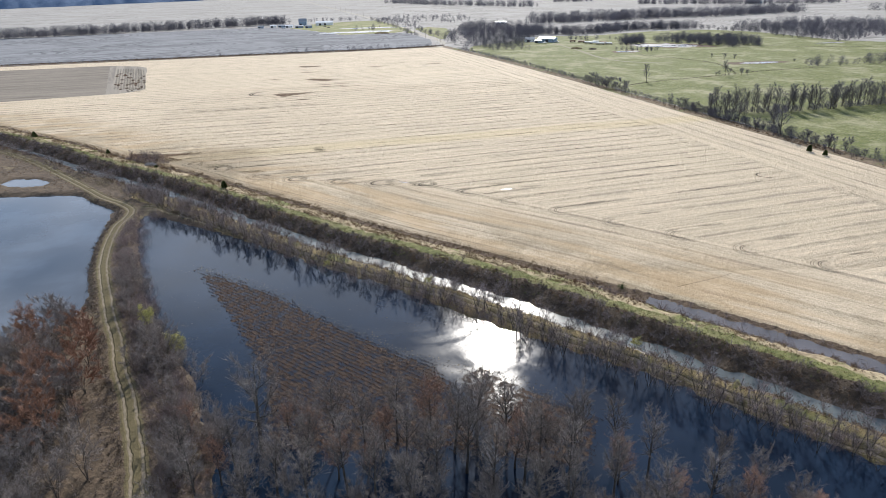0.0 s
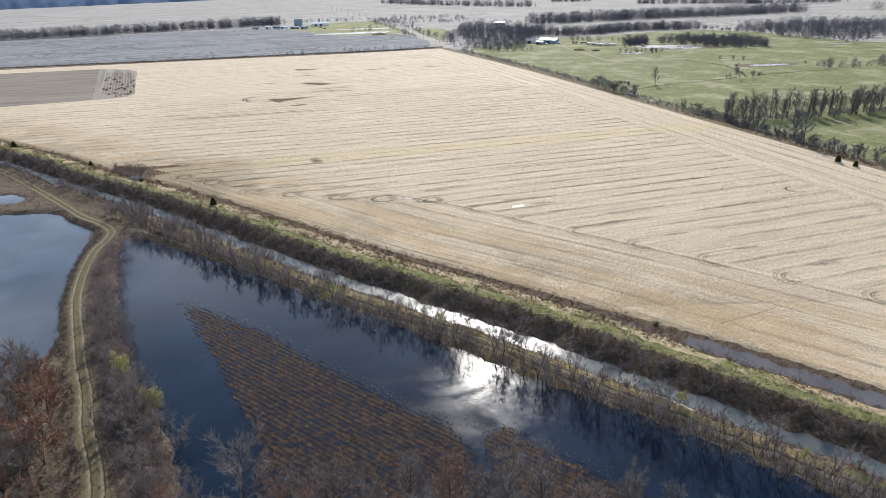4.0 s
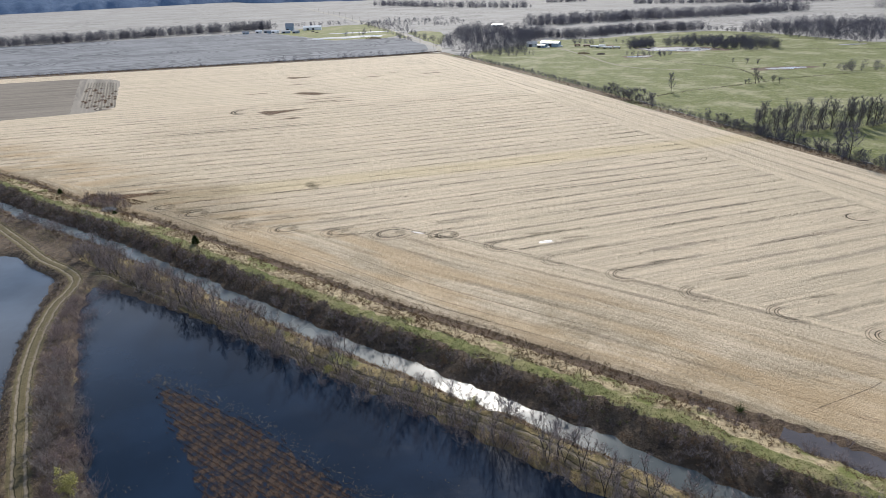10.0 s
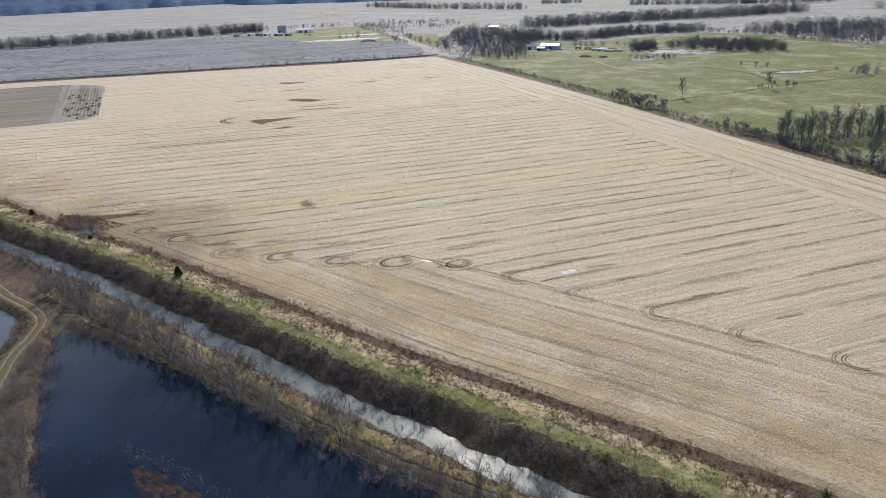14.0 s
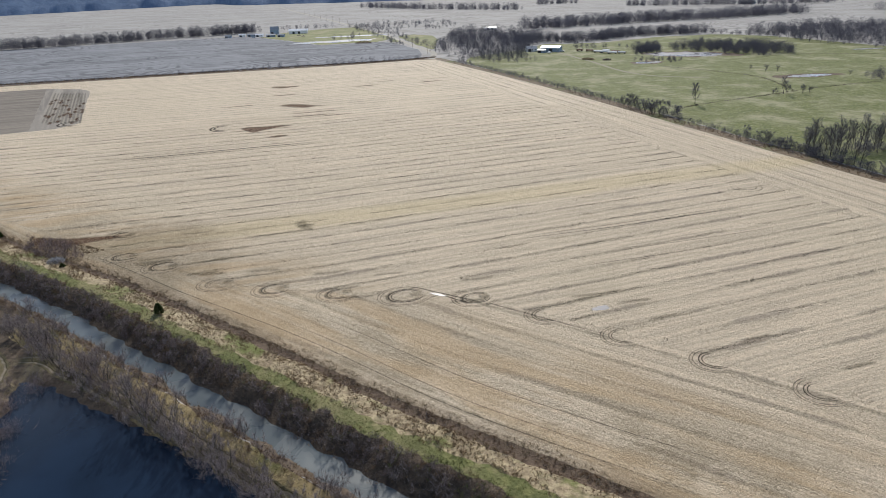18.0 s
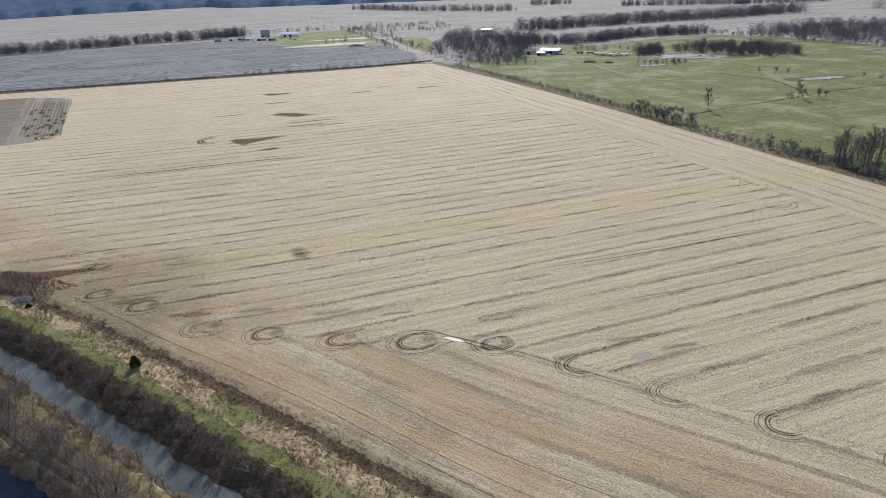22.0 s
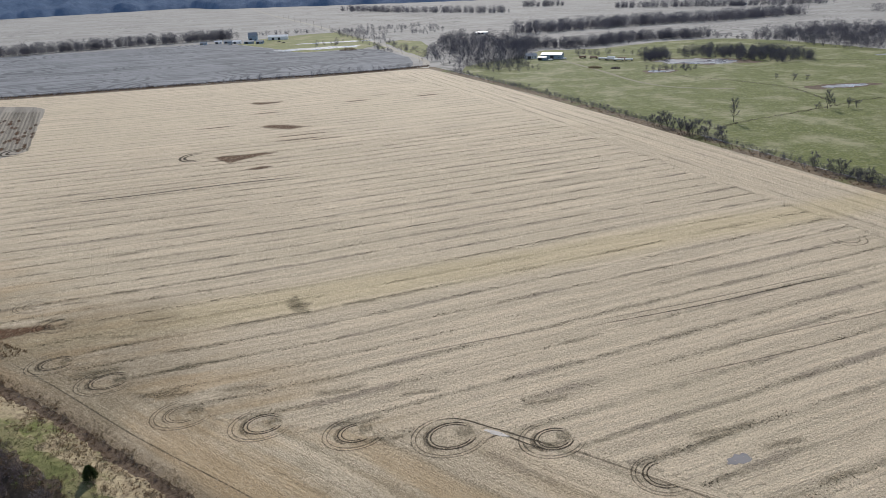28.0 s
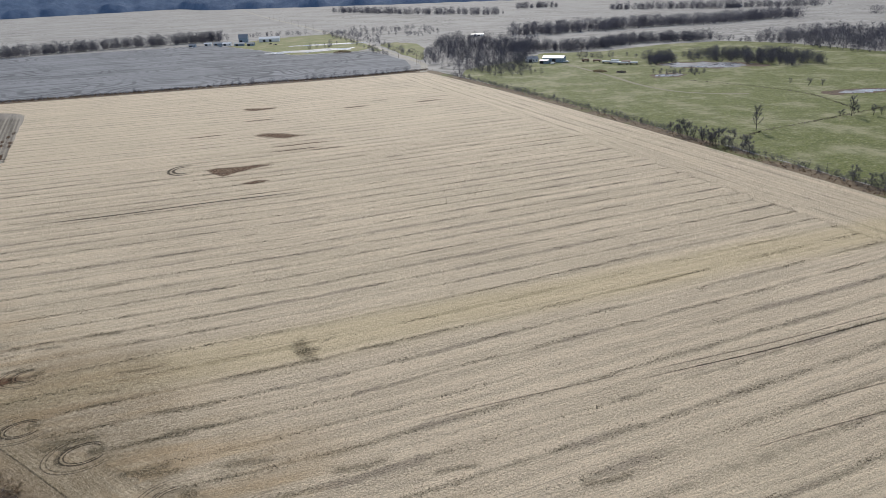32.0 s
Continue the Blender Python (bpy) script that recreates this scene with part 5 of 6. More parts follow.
stuff("pasture_edge_weeds", shrubs(np.column_stack([xy, np.zeros(len(xy))]), rng.uniform(0.4, 1.2, len(xy)), 7, 2, 0.9, 0.12), M_BRUSH_RED, "russet weeds beside the stubble edge", "weeds")

# bare shrubs along the wet ditch
s = rng.uniform(*sorted(along_line([(40, 146), (120, 75)], CANAL)[0]), 46)
xy = canal_xy(s, np.where(rng.uniform(size=46) < 0.65, rng.uniform(15.4, 17.0, 46), rng.uniform(20.4, 21.6, 46)))
stuff("ditch_shrubs", shrubs(on_ground(xy), rng.uniform(0.8, 2.2, 46), 16, 5, 0.6, 0.05), M_SAPLING, "bare shrubs beside the wet ditch", "shrubs")


# ---- wheel marks in the stubble ----
def mark_mat(name, a, b, scale, lo, hi, most=1.0, rough=0.9, soft=0.3, grain=0.75):
    """Soil showing through the straw, ragged at its edges."""
    m = Mat(name, rough, 0.05)
    m.color(m.mix(m.noise(1.5, 4), a, b))
    e = m.math("ABSOLUTE", m.attr("edge").outputs["Fac"])
    body = m.math("MULTIPLY", m.math("SUBTRACT", 1.0, m.math("POWER", e, 2.0)), m.attr("tip").outputs["Fac"])
    n = m.math("ADD", m.math("MULTIPLY", body, 0.55), m.math("MULTIPLY", m.noise(scale, 6, rough=0.85), grain))
    m.see_through(m.math("MULTIPLY", m.step(n, lo, hi, 0.0, most), m.step(body, 0.0, soft)))
    return m.m


M_RUT = mark_mat("wet_rut", (0.025, 0.02, 0.014), (0.12, 0.095, 0.065), 2.0, 0.85, 1.25, 0.95, 0.7, grain=1.3)
M_FAINT = mark_mat("faint_rut", (0.10, 0.08, 0.055), (0.20, 0.16, 0.11), 1.1, 0.85, 1.4, 0.65, grain=1.4)
M_DAMP = mark_mat("damp_stubble", (0.055, 0.05, 0.03), (0.17, 0.145, 0.09), 1.8, 1.05, 1.6, 0.6, soft=1.0, grain=1.6)
M_PATCH = mark_mat("bare_soil", (0.06, 0.036, 0.022), (0.21, 0.115, 0.07), 0.8, 0.86, 1.5, 0.9, soft=0.9, grain=1.5)


def wheel_mark(pts, width, mat, z, label="", name="wheel_track", fade=4):
    p = np.array(pts, float)
    d = np.gradient(p, axis=0)
    d /= np.maximum(np.hypot(d[:, 0], d[:, 1]), 1e-6)[:, None]
    n = np.column_stack([-d[:, 1], d[:, 0]])
    h = (width * 0.75 * (1 + 0.12 * np.sin(np.arange(len(p)) * 1.7)))[:, None]
    m = len(p)
    V = np.vstack([np.column_stack([p + n * h * e, np.full(m, z)]) for e in (-1, 0, 1)])
    k = np.arange(m - 1)
    F = np.vstack([np.column_stack([k, k + 1, k + 1 + m, k + m]), np.column_stack([k + m, k + 1 + m, k + 1 + 2 * m, k + 2 * m])])
    t = np.linspace(0, 1, m)
    tip = np.clip(np.minimum(t, 1 - t) * fade, 0, 1)
    return part(name, mesh_data(name, V, F, mat, attrs={"edge": np.repeat([-1.0, 0.0, 1.0], m), "tip": np.tile(tip, 3)}), crop_field, label)


def row_frame(cx, cy, u, v, turn=0.0):
    c, s = math.cos(ROW + turn), math.sin(ROW + turn)
    return np.column_stack([cx + u * c - v * s, cy + u * s + v * c])


def arc(cx, cy, r, a0, a1, squash=0.85, lead=0.0, tail=0.0, turn=0.0):
    t = np.radians(np.linspace(a0, a1, 40))
    u, v = r * np.cos(t), r * squash * np.sin(t)
    if lead:
        e = np.linspace(1, 0, 8, endpoint=False)
        u, v = np.concatenate([u[0] + lead * e, u]), np.concatenate([v[0] + e * 0.4, v])
    if tail:
        e = np.linspace(0, 1, 9)[1:]
        u, v = np.concatenate([u, u[-1] + tail * e]), np.concatenate([v, v[-1] - e * 0.4])
    return row_frame(cx, cy, u, v, turn)


# full loops near the ditch corner, then open hairpins further along the headland
LOOPS = ((-109, 268, 3.2, 1.0), (-94, 259.5, 3.6, 1.0), (-74, 246.5, 3.4, 0.5), (-58, 241.5, 3.4, 1.0), (-40.3, 237, 3.1, 0.9), (-23, 234.2, 4.3, 1.2), (-5, 231.3, 3.3, 1.0), (-117, 286.5, 3.0, 0.8), (-128, 298, 3.0, 0.4))
for cx, cy, r, k in LOOPS:
    a0, a1 = (25, 335) if k > 0.9 else (70, 300)
    for e, w in ((-0.35, 0.3), (0.35, 0.36)):
        wheel_mark(arc(cx, cy, r + e, a0 + 12 * e, a1 + 14 * e, 0.74), w * k, M_RUT, 0.03 + e * 0.004, "dark wet wheel rut", fade=14)
    # broad flat arc at the left end paints the shade of the rut wall
    wheel_mark(arc(cx + 0.2, cy, r + 1.0, 100, 250, 0.74), 0.8 * k, M_FAINT, 0.022)
    for e in (2.1, 2.9):
        wheel_mark(arc(cx - 0.3, cy, r + e, 35, 325, 0.76, 0, 5), 0.28, M_FAINT, 0.02 + e * 0.0006)
    e = row_frame(cx, cy, np.linspace(-0.1, 1.3, 12) * r, np.full(12, 0.1 * r))
    wheel_mark(e, r * 0.95, M_DAMP, 0.016, "damp dark stubble", "damp_patch")
marks = np.random.default_rng(23)
for cx, cy, r, k in LOOPS:
    if cx < -20:
        for q in range(2):
            x, y, n = cx + marks.uniform(-12, 16), cy + marks.uniform(-9, 12), marks.uniform(8, 18)
            u = np.linspace(0, n, 16)
            wheel_mark(row_frame(x, y, u, np.sin(u * 0.4 + q) * 0.5), marks.uniform(1.2, 2.6), M_DAMP, 0.010 + q * 0.0008, "damp dark stubble", "damp_patch")
PINS = ((11, 221, 1.0), (26.4, 210, 0.7), (42.2, 199, 1.0), (57.6, 187, 0.8), (74, 175.5, 0.9), (90, 163.7, 1.0), (106, 152, 0.9), (122, 140, 0.8))
for cx, cy, k in PINS:
    for e, w in ((-0.35, 0.28), (0.35, 0.34)):
        wheel_mark(arc(cx, cy, 3.4 + e, 80, 280, 0.8, 5 + 3 * e, 3), w * k, M_RUT, 0.03 + e * 0.004, "dark wet wheel rut")
    for e in (1.6, 2.3):
        wheel_mark(arc(cx, cy, 3.4 + e, 85, 278, 0.8, 14, 10), 0.28, M_FAINT, 0.02 + e * 0.0006)
    wheel_mark(row_frame(cx, cy, np.linspace(7, 20, 12), np.full(12, 4.5)), 1.6, M_DAMP, 0.016, "damp dark stubble", "damp_patch")
wheel_mark(smooth_line([(-28, 237.8), (-22, 238.9), (-15, 235.2), (-8, 231), (-2, 227.5)]), 0.42, M_RUT, 0.033, "dark wet wheel rut")
wheel_mark(smooth_line([(-4, 228.7), (0, 226.5), (12, 218), (30, 206)]), 0.6, M_FAINT, 0.02)
wheel_mark(smooth_line([(-19, 231), (-14.5, 233.4), (-10, 230.6), (-4, 226.5)]), 0.42, M_RUT, 0.035, "dark wet wheel rut")
for r in (3.4, 5.5):
    wheel_mark(arc(102.4, 308, r, 100, 400), 0.5, M_FAINT, 0.02)
    wheel_mark(arc(-131.5, 450.5, r + 1.6, 20, 340, 1.15), 1.5, M_RUT, 0.03, "dark wet wheel rut")
wheel_mark(arc(127, 234, 4.0, 80, 290, 0.8, 12, 6), 0.7, M_RUT, 0.03, "dark wet wheel rut")
for x0, y0, n, w, m in ((-2, 264.5, 110, 0.45, M_RUT), (-2, 266.6, 110, 0.4, M_FAINT), (-183, 382, 130, 1.5, M_RUT), (-40, 259, 60, 0.4, M_FAINT), (30, 254, 70, 0.4, M_FAINT), (10, 243, 80, 0.35, M_FAINT)):
    u = np.linspace(0, n, 60)
    wheel_mark(row_frame(x0, y0, u, np.sin(u * 0.1) * 0.3), w, m, 0.024, "dark straight wheel rut" if m is M_RUT else "")
wheel_mark(smooth_line([(55, 138.5), (63, 142), (74, 146.5), (80, 150)]), 0.24, M_FAINT, 0.03, "narrow drain cut")
for x0, y0, n, w in ((15, 228, 22, 2.2), (27, 224, 14, 2.0), (-62, 287, 9, 2.4), (-50, 286, 16, 1.6), (-90, 268, 22, 2.6), (-84, 262, 16, 2.2), (-88, 252, 14, 2.4), (-107, 261, 18, 3.0)):
    u = np.linspace(0, n, 24)
    wheel_mark(row_frame(x0, y0, u, np.sin(u * 0.35) * 0.4), w, M_DAMP, 0.018, "damp dark stubble", "damp_patch")
for off, s0, s1, w in ((24, -150, 60, 0.34), (27, -60, 30, 0.26), (33, -60, 50, 0.26)):
    a, b = sorted(along_line([(s0, 235 - 0.75 * (s0 + 60)), (s1, 235 - 0.75 * (s1 + 60))], CANAL)[0])
    s = np.linspace(a, b, 90)
    wheel_mark(canal_xy(s, off + np.sin(s * 0.06) * 0.8), w, M_FAINT, 0.02 + off * 0.0001)

def blot(poly, mat, z, label, name="soil_patch", soft=2.5):
    """A ragged patch inside an outline, lying on the stubble."""
    p = np.array(poly, float)
    (x0, y0), (x1, y1) = p.min(0) - 1, p.max(0) + 1
    n = 44
    X, Y = np.meshgrid(np.linspace(x0, x1, n), np.linspace(y0, y1, n))
    V = np.column_stack([X.ravel(), Y.ravel(), np.full(X.size, z)])
    k = (np.arange(n - 1)[:, None] * n + np.arange(n - 1)[None]).ravel()
    F = np.vstack([np.column_stack([k, k + 1, k + n + 1]), np.column_stack([k, k + n + 1, k + n])])
    V, a, b = split(V, F, lambda q: outline(q, p) + wave(q, 5, 61) * 0.5)
    V, a = tidy(V, a)
    edge = 1 - np.clip(-outline(V, p) / soft, 0, 1)
    return part(name, mesh_data(name, V, a, mat, attrs={"edge": edge, "tip": np.ones(len(V))}), crop_field, label)


# bare hollows: the largest a wedge with a tail beside the turning loops
blot([(-123, 448), (-117, 440), (-111, 434), (-106, 440), (-98, 447), (-88, 453), (-99, 454.5), (-110, 451.5), (-118, 452)], M_PATCH, 0.014, "dark red-brown bare soil hollow")
blot([(-117, 517), (-110, 510), (-94, 502), (-86, 507), (-66, 512.5), (-86, 514.5), (-96, 521), (-108, 524)], M_PATCH, 0.016, "dark bare soil patch", soft=6)
blot([(-139, 598), (-128, 590), (-114, 596), (-110, 606), (-124, 604), (-136, 606)], M_PATCH, 0.018, "dark bare soil patch", soft=5)
blot([(-103, 423), (-95, 421), (-87, 427), (-95, 428.5)], M_PATCH, 0.02, "small dark bare soil patch", soft=1.6)
blot([(-148, 280), (-134, 276.5), (-119, 283), (-112, 287), (-122, 287.5), (-136, 286.5), (-147, 289)], M_PATCH, 0.022, "red-brown damp soil at the field corner")
blot([(-64, 291), (-59, 282), (-52, 283), (-55, 289), (-59, 297)], M_DAMP, 0.024, "damp dark stubble", "damp_patch", 3)
for x, y, rx, ry in ((-84, 490, 26, 2.6), (-70, 478, 16, 2.0), (-85, 479, 22, 2.4), (-60, 590, 15, 4), (-140, 520, 18, 2.6), (-10, 600, 16, 4), (-118, 560, 16, 3), (-45, 610, 14, 4), (0, 372, 9, 2.6), (-118, 330, 10, 2.4), (-36, 455, 9, 2.6)):
    u = np.linspace(-rx, rx, 30)
    wheel_mark(row_frame(x, y, u, np.sin(u * 0.3) * 0.3), ry, M_PATCH if rx > 14 else M_DAMP, 0.012 + rx * 0.0004, "dark damp streak in the stubble", "soil_patch", 3)
# trial plots: short dark soil bars in columns
for c in range(11):
    f = 0.30 + 0.68 * (c + 0.5) / 11
    a = np.array([-333, 630]) * (1 - f) + np.array([-289, 619]) * f
    b = np.array([-262, 477]) * (1 - f) + np.array([-221, 470]) * f
    g = np.linspace(0.02, 0.98, 40)[:, None]
    wheel_mark(a * (1 - g) + b * g, marks.uniform(1.2, 2.2), M_DAMP, 0.02 + c * 0.001, "dark soil row of a trial plot", "trial_plot", 12)
    for r in range(3):
        q = marks.uniform(0.3, 0.92)
        e = np.linspace(-0.03, 0.03, 6)[:, None]
        wheel_mark(a * (1 - q - e) + b * (q + e), marks.uniform(2.0, 3.2), M_PATCH, 0.034 + c * 0.001 + r * 0.0003, "dark soil of a trial plot", "trial_plot", 9)
for r in (5.0, 8.0):
    wheel_mark(arc(-233, 482, r, 10, 350, 1.1), 1.5, M_RUT, 0.05 + r * 0.0005, "dark wet wheel rut")
# ---- buildings and yards ----
def paint(name, c, rough=0.6, metal=0.0):
    m = Mat(name, rough, 0.3)
    m.bsdf.inputs["Metallic"].default_value = metal
    m.color(m.mix(m.step(m.noise(0.8, 5, rough=0.7), 0.4, 0.75, 0, 0.5), c, tuple(x * 0.72 for x in c)))
    m.bump(m.noise(3, 3), 0.02)
    return m.m


M_WHITE, M_BLUE = paint("white_metal", (0.78, 0.78, 0.76)), paint("blue_grey_siding", (0.22, 0.29, 0.36))
M_ROOF, M_GREYROOF = paint("pale_roof", (0.72, 0.73, 0.74), 0.4), paint("grey_roof", (0.30, 0.32, 0.34), 0.5)
M_DARK, M_RUST, M_GLASS = paint("dark_opening", (0.03, 0.03, 0.035)), paint("rusty_steel", (0.24, 0.15, 0.10)), paint("window_glass", (0.06, 0.08, 0.10), 0.1)
M_TYRE = paint("tyre_rubber", (0.03, 0.03, 0.03), 0.9)


def boxes(*bs):
    return join([box(*b) for b in bs])


def gable(L, W, eave, ridge, over=0.5, thick=0.18):
    """Two roof slabs along x, and the two gable triangles."""
    x0, x1 = -L / 2 - over, L / 2 + over
    slope = (ridge - eave) / (W / 2)
    slabs = []
    for s in (-1, 1):
        ye, ze = s * (W / 2 + over), eave - slope * over
        V = np.array([(x, y, z + t) for x in (x0, x1) for (y, z) in ((ye, ze), (0, ridge)) for t in (0, thick)])
        slabs.append((V, np.array([(0, 1, 3, 2), (4, 6, 7, 5), (0, 4, 5, 1), (2, 3, 7, 6), (0, 2, 6, 4), (1, 5, 7, 3)])))
    return slabs


def building(name, x, y, turn, L, W, eave, ridge, wall_mat, roof_mat, label, doors=1, windows=2, category="barn"):
    root = tagged(new(name), label, category)
    root.matrix_basis = pose(x, y, 0, 0, 0, turn)
    part("wall", mesh_data("wall", *boxes((-L / 2, -W / 2, -0.2, L / 2, -W / 2 + 0.25, eave), (-L / 2, W / 2 - 0.25, -0.2, L / 2, W / 2, eave),
                                           (-L / 2, -W / 2 + 0.25, -0.2, -L / 2 + 0.25, W / 2 - 0.25, eave), (L / 2 - 0.25, -W / 2 + 0.25, -0.2, L / 2, W / 2 - 0.25, eave)), wall_mat), root)
    for s in (-1, 1):
        V = np.array([(s * (L / 2 - t), yy, zz) for t in (0, 0.2) for yy, zz in ((-W / 2, eave), (W / 2, eave), (0, ridge - 0.05))])
        part("gable", mesh_data("gable", V, np.array([(0, 1, 2, 2), (3, 5, 4, 4), (0, 3, 4, 1), (1, 4, 5, 2), (2, 5, 3, 0)])[2:], wall_mat), root)
        part("gable_end", mesh_data("gable_end", V, np.array([(0, 1, 2), (3, 5, 4)]), wall_mat), root)
    for sl in gable(L, W, eave, ridge):
        part("roof", mesh_data("roof", *sl, roof_mat), root, "sheet metal roof slope")
    for i in range(doors):
        cx = -L / 4 + i * L / max(doors, 1) * 0.6
        d = part("door", mesh_data("door", *boxes((cx - 1.8, -W / 2 - 0.06, 0, cx + 1.8, -W / 2 - 0.003, min(3.2, eave - 0.3))), M_DARK), root, "dark sliding door")
        part("rail", mesh_data("rail", *boxes((cx - 2.2, -W / 2 - 0.14, min(3.2, eave - 0.3), cx + 2.2, -W / 2 - 0.02, min(3.2, eave - 0.3) + 0.12)), M_RUST), d, "rusty door rail")
    for i in range(windows):
        cx = L / 2 - 2 - i * 3.2
        pane = part("window", mesh_data("window", *boxes((cx - 0.6, -W / 2 - 0.05, 1.2, cx + 0.6, -W / 2 - 0.003, 2.3)), M_GLASS), root)
        part("frame", mesh_data("frame", *boxes((cx - 0.7, -W / 2 - 0.08, 1.1, cx + 0.7, -W / 2 - 0.004, 1.2), (cx - 0.7, -W / 2 - 0.08, 2.3, cx + 0.7, -W / 2 - 0.004, 2.4),
                                                (cx - 0.7, -W / 2 - 0.08, 1.2, cx - 0.6, -W / 2 - 0.004, 2.3), (cx + 0.6, -W / 2 - 0.08, 1.2, cx + 0.7, -W / 2 - 0.004, 2.3)), M_WHITE), pane)
    return root


building("barn", 124, 782, -28, 20, 12, 4.0, 5.6, M_BLUE, M_ROOF, "blue-grey pole barn with pale metal roof", 2, 1)
building("shed", 112, 772, -28, 8, 6, 2.6, 3.6, M_BLUE, M_GREYROOF, "small blue-grey shed beside the barn", 1, 1, "shed")
building("farmhouse", 103, 788, 10, 11, 8, 3.0, 5.2, M_WHITE, M_GREYROOF, "low white farmhouse behind bare trees", 1, 2, "house")
building("gambrel_barn", -256, 1188, 5, 13, 14, 6.5, 11.5, M_BLUE, M_GREYROOF, "tall blue-grey barn with steep roof", 1, 1)
building("machine_shed", -216, 1182, 4, 30, 13, 4.5, 6.8, M_WHITE, M_ROOF, "long white machine shed with pale roof", 2, 0, "shed")
for x, y, t, L, W, k in ((-300, 1150, 10, 10, 7, 0), (-284, 1150, -8, 14, 8, 1), (-270, 1140, 4, 12, 8, 0), (-250, 1128, 12, 14, 8, 1), (-232, 1120, -5, 10, 7, 1), (-318, 1135, 0, 9, 6, 1)):
    building("outbuilding", x, y, t, L, W, 2.8, 4.2, M_BLUE if k else M_WHITE, M_GREYROOF if k else M_ROOF, "small grey farm outbuilding" if k else "small white farm outbuilding", 1, 1, "shed")
building("far_barn", 95, 1118, 8, 18, 8, 2.6, 3.6, M_WHITE, M_ROOF, "long pale-roofed barn among bare woods", 2, 0)
building("far_barn", 742, 1600, 0, 30, 14, 4.5, 6.8, M_BLUE, M_GREYROOF, "grey barn in far fields", 2, 0)


def wheel(parent, x, y, r, w=0.3):
    V, F = tube(np.array([x, y - w / 2, r]), np.array([x, y + w / 2, r]), r, r, 10)
    V = np.vstack([V, [(x, y - w / 2, r), (x, y + w / 2, r)]])
    k = np.arange(10)
    F = np.vstack([F, np.column_stack([k, np.full(10, 20), (k + 1) % 10]), np.column_stack([k + 10, (k + 1) % 10 + 10, np.full(10, 21)])])
    ob = part("wheel", mesh_data("wheel", V, F, M_TYRE), parent)
    for side in (-1, 1):
        y0 = y + side * (w / 2 + 0.012)
        part("rim", mesh_data("rim", *tube(np.array([x, y0 - 0.01, r]), np.array([x, y0 + 0.01, r]), r * 0.55, r * 0.5, 8), M_GREYROOF), ob, "pale steel rim")
    return ob


def pickup(x, y, turn, mat, label):
    root = tagged(new("pickup_truck"), label, "truck", "farm vehicles")
    root.matrix_basis = pose(x, y, 0, 0, 0, turn)
    part("body", mesh_data("body", *boxes((-2.6, -0.9, 0.5, 2.6, 0.9, 1.1)), mat), root)
    part("cab", mesh_data("cab", *boxes((-0.4, -0.85, 1.1, 1.3, 0.85, 1.8)), mat), root)
    part("windscreen", mesh_data("windscreen", *boxes((1.302, -0.75, 1.2, 1.34, 0.75, 1.7)), M_GLASS), root)
    for wx in (-1.7, 1.7):
        for wy in (-0.9, 0.9):
            wheel(root, wx, wy, 0.4)
    return root


def trailer(x, y, turn, L, mat, label):
    root = tagged(new("farm_trailer"), label, "trailer", "farm trailers")
    root.matrix_basis = pose(x, y, 0, 0, 0, turn)
    part("bed", mesh_data("bed", *boxes((-L / 2, -1.25, 0.9, L / 2, 1.25, 1.2)), M_RUST), root)
    part("load", mesh_data("load", *boxes((-L / 2 + 0.4, -1.1, 1.2, L / 2 - 0.6, 1.1, 2.3)), mat), root)
    for wx in (-L / 3, L / 3):
        for wy in (-1.1, 1.1):
            wheel(root, wx, wy, 0.5)
    part("hitch", mesh_data("hitch", *boxes((L / 2, -0.1, 0.75, L / 2 + 1.4, 0.1, 0.9)), M_RUST), root)
    return root


for x, y, t, m, l in ((-241, 1150, 20, M_WHITE, "white pickup truck parked in the farmyard"), (-262, 1122, -10, M_WHITE, "white pickup truck parked in the farmyard"), (-275, 1118, 30, M_BLUE, "blue pickup truck parked in the farmyard"),
                      (-206, 1128, 10, M_DARK, "dark pickup truck parked by the lawn"), (-196, 1108, 5, M_DARK, "dark pickup truck parked by the lawn"), (-316, 1118, 0, M_WHITE, "white pickup truck beside the grey field"),
                      (133, 771, -20, M_WHITE, "white pickup truck beside the pole barn"), (118, 764, 30, M_WHITE, "white pickup truck beside the pole barn")):
    pickup(x, y, t, m, l)
for x, y, t, L, m in ((166, 752, -35, 9, M_WHITE), (172, 745, -38, 11, M_ROOF), (177, 738, -30, 10, M_WHITE), (183, 747, -36, 9, M_RUST), (176, 757, -40, 8, M_ROOF), (161, 765, -20, 8, M_RUST), (186, 736, -25, 8, M_WHITE), (152, 772, 10, 7, M_RUST)):
    trailer(x, y, t, L, m, "pale loaded farm trailer in the scrap yard" if m is not M_RUST else "rusty farm trailer in the scrap yard")


# scrap and brush heaps
def heap(x, y, r, h, mat, label):
    n = 900
    a, q = rng.uniform(0, 6.28, n), rng.uniform(0, 1, n) ** 0.5
    b = np.column_stack([np.cos(a) * q * r, np.sin(a) * q * r, h * (1 - q ** 2) * rng.uniform(0, 1, n)])
    ob = tagged(new("brush_heap", mesh_data("brush_heap", *blades(b, unit(rng.normal(size=(n, 3))), min(1.6, r * 0.35), 0.2 if r > 3 else 0.1), mat)), label, "heap", "brush heaps")
    ob.matrix_basis = Matrix.Translation((x, y, float(ground_z(np.array([[x, y]]))[0])))


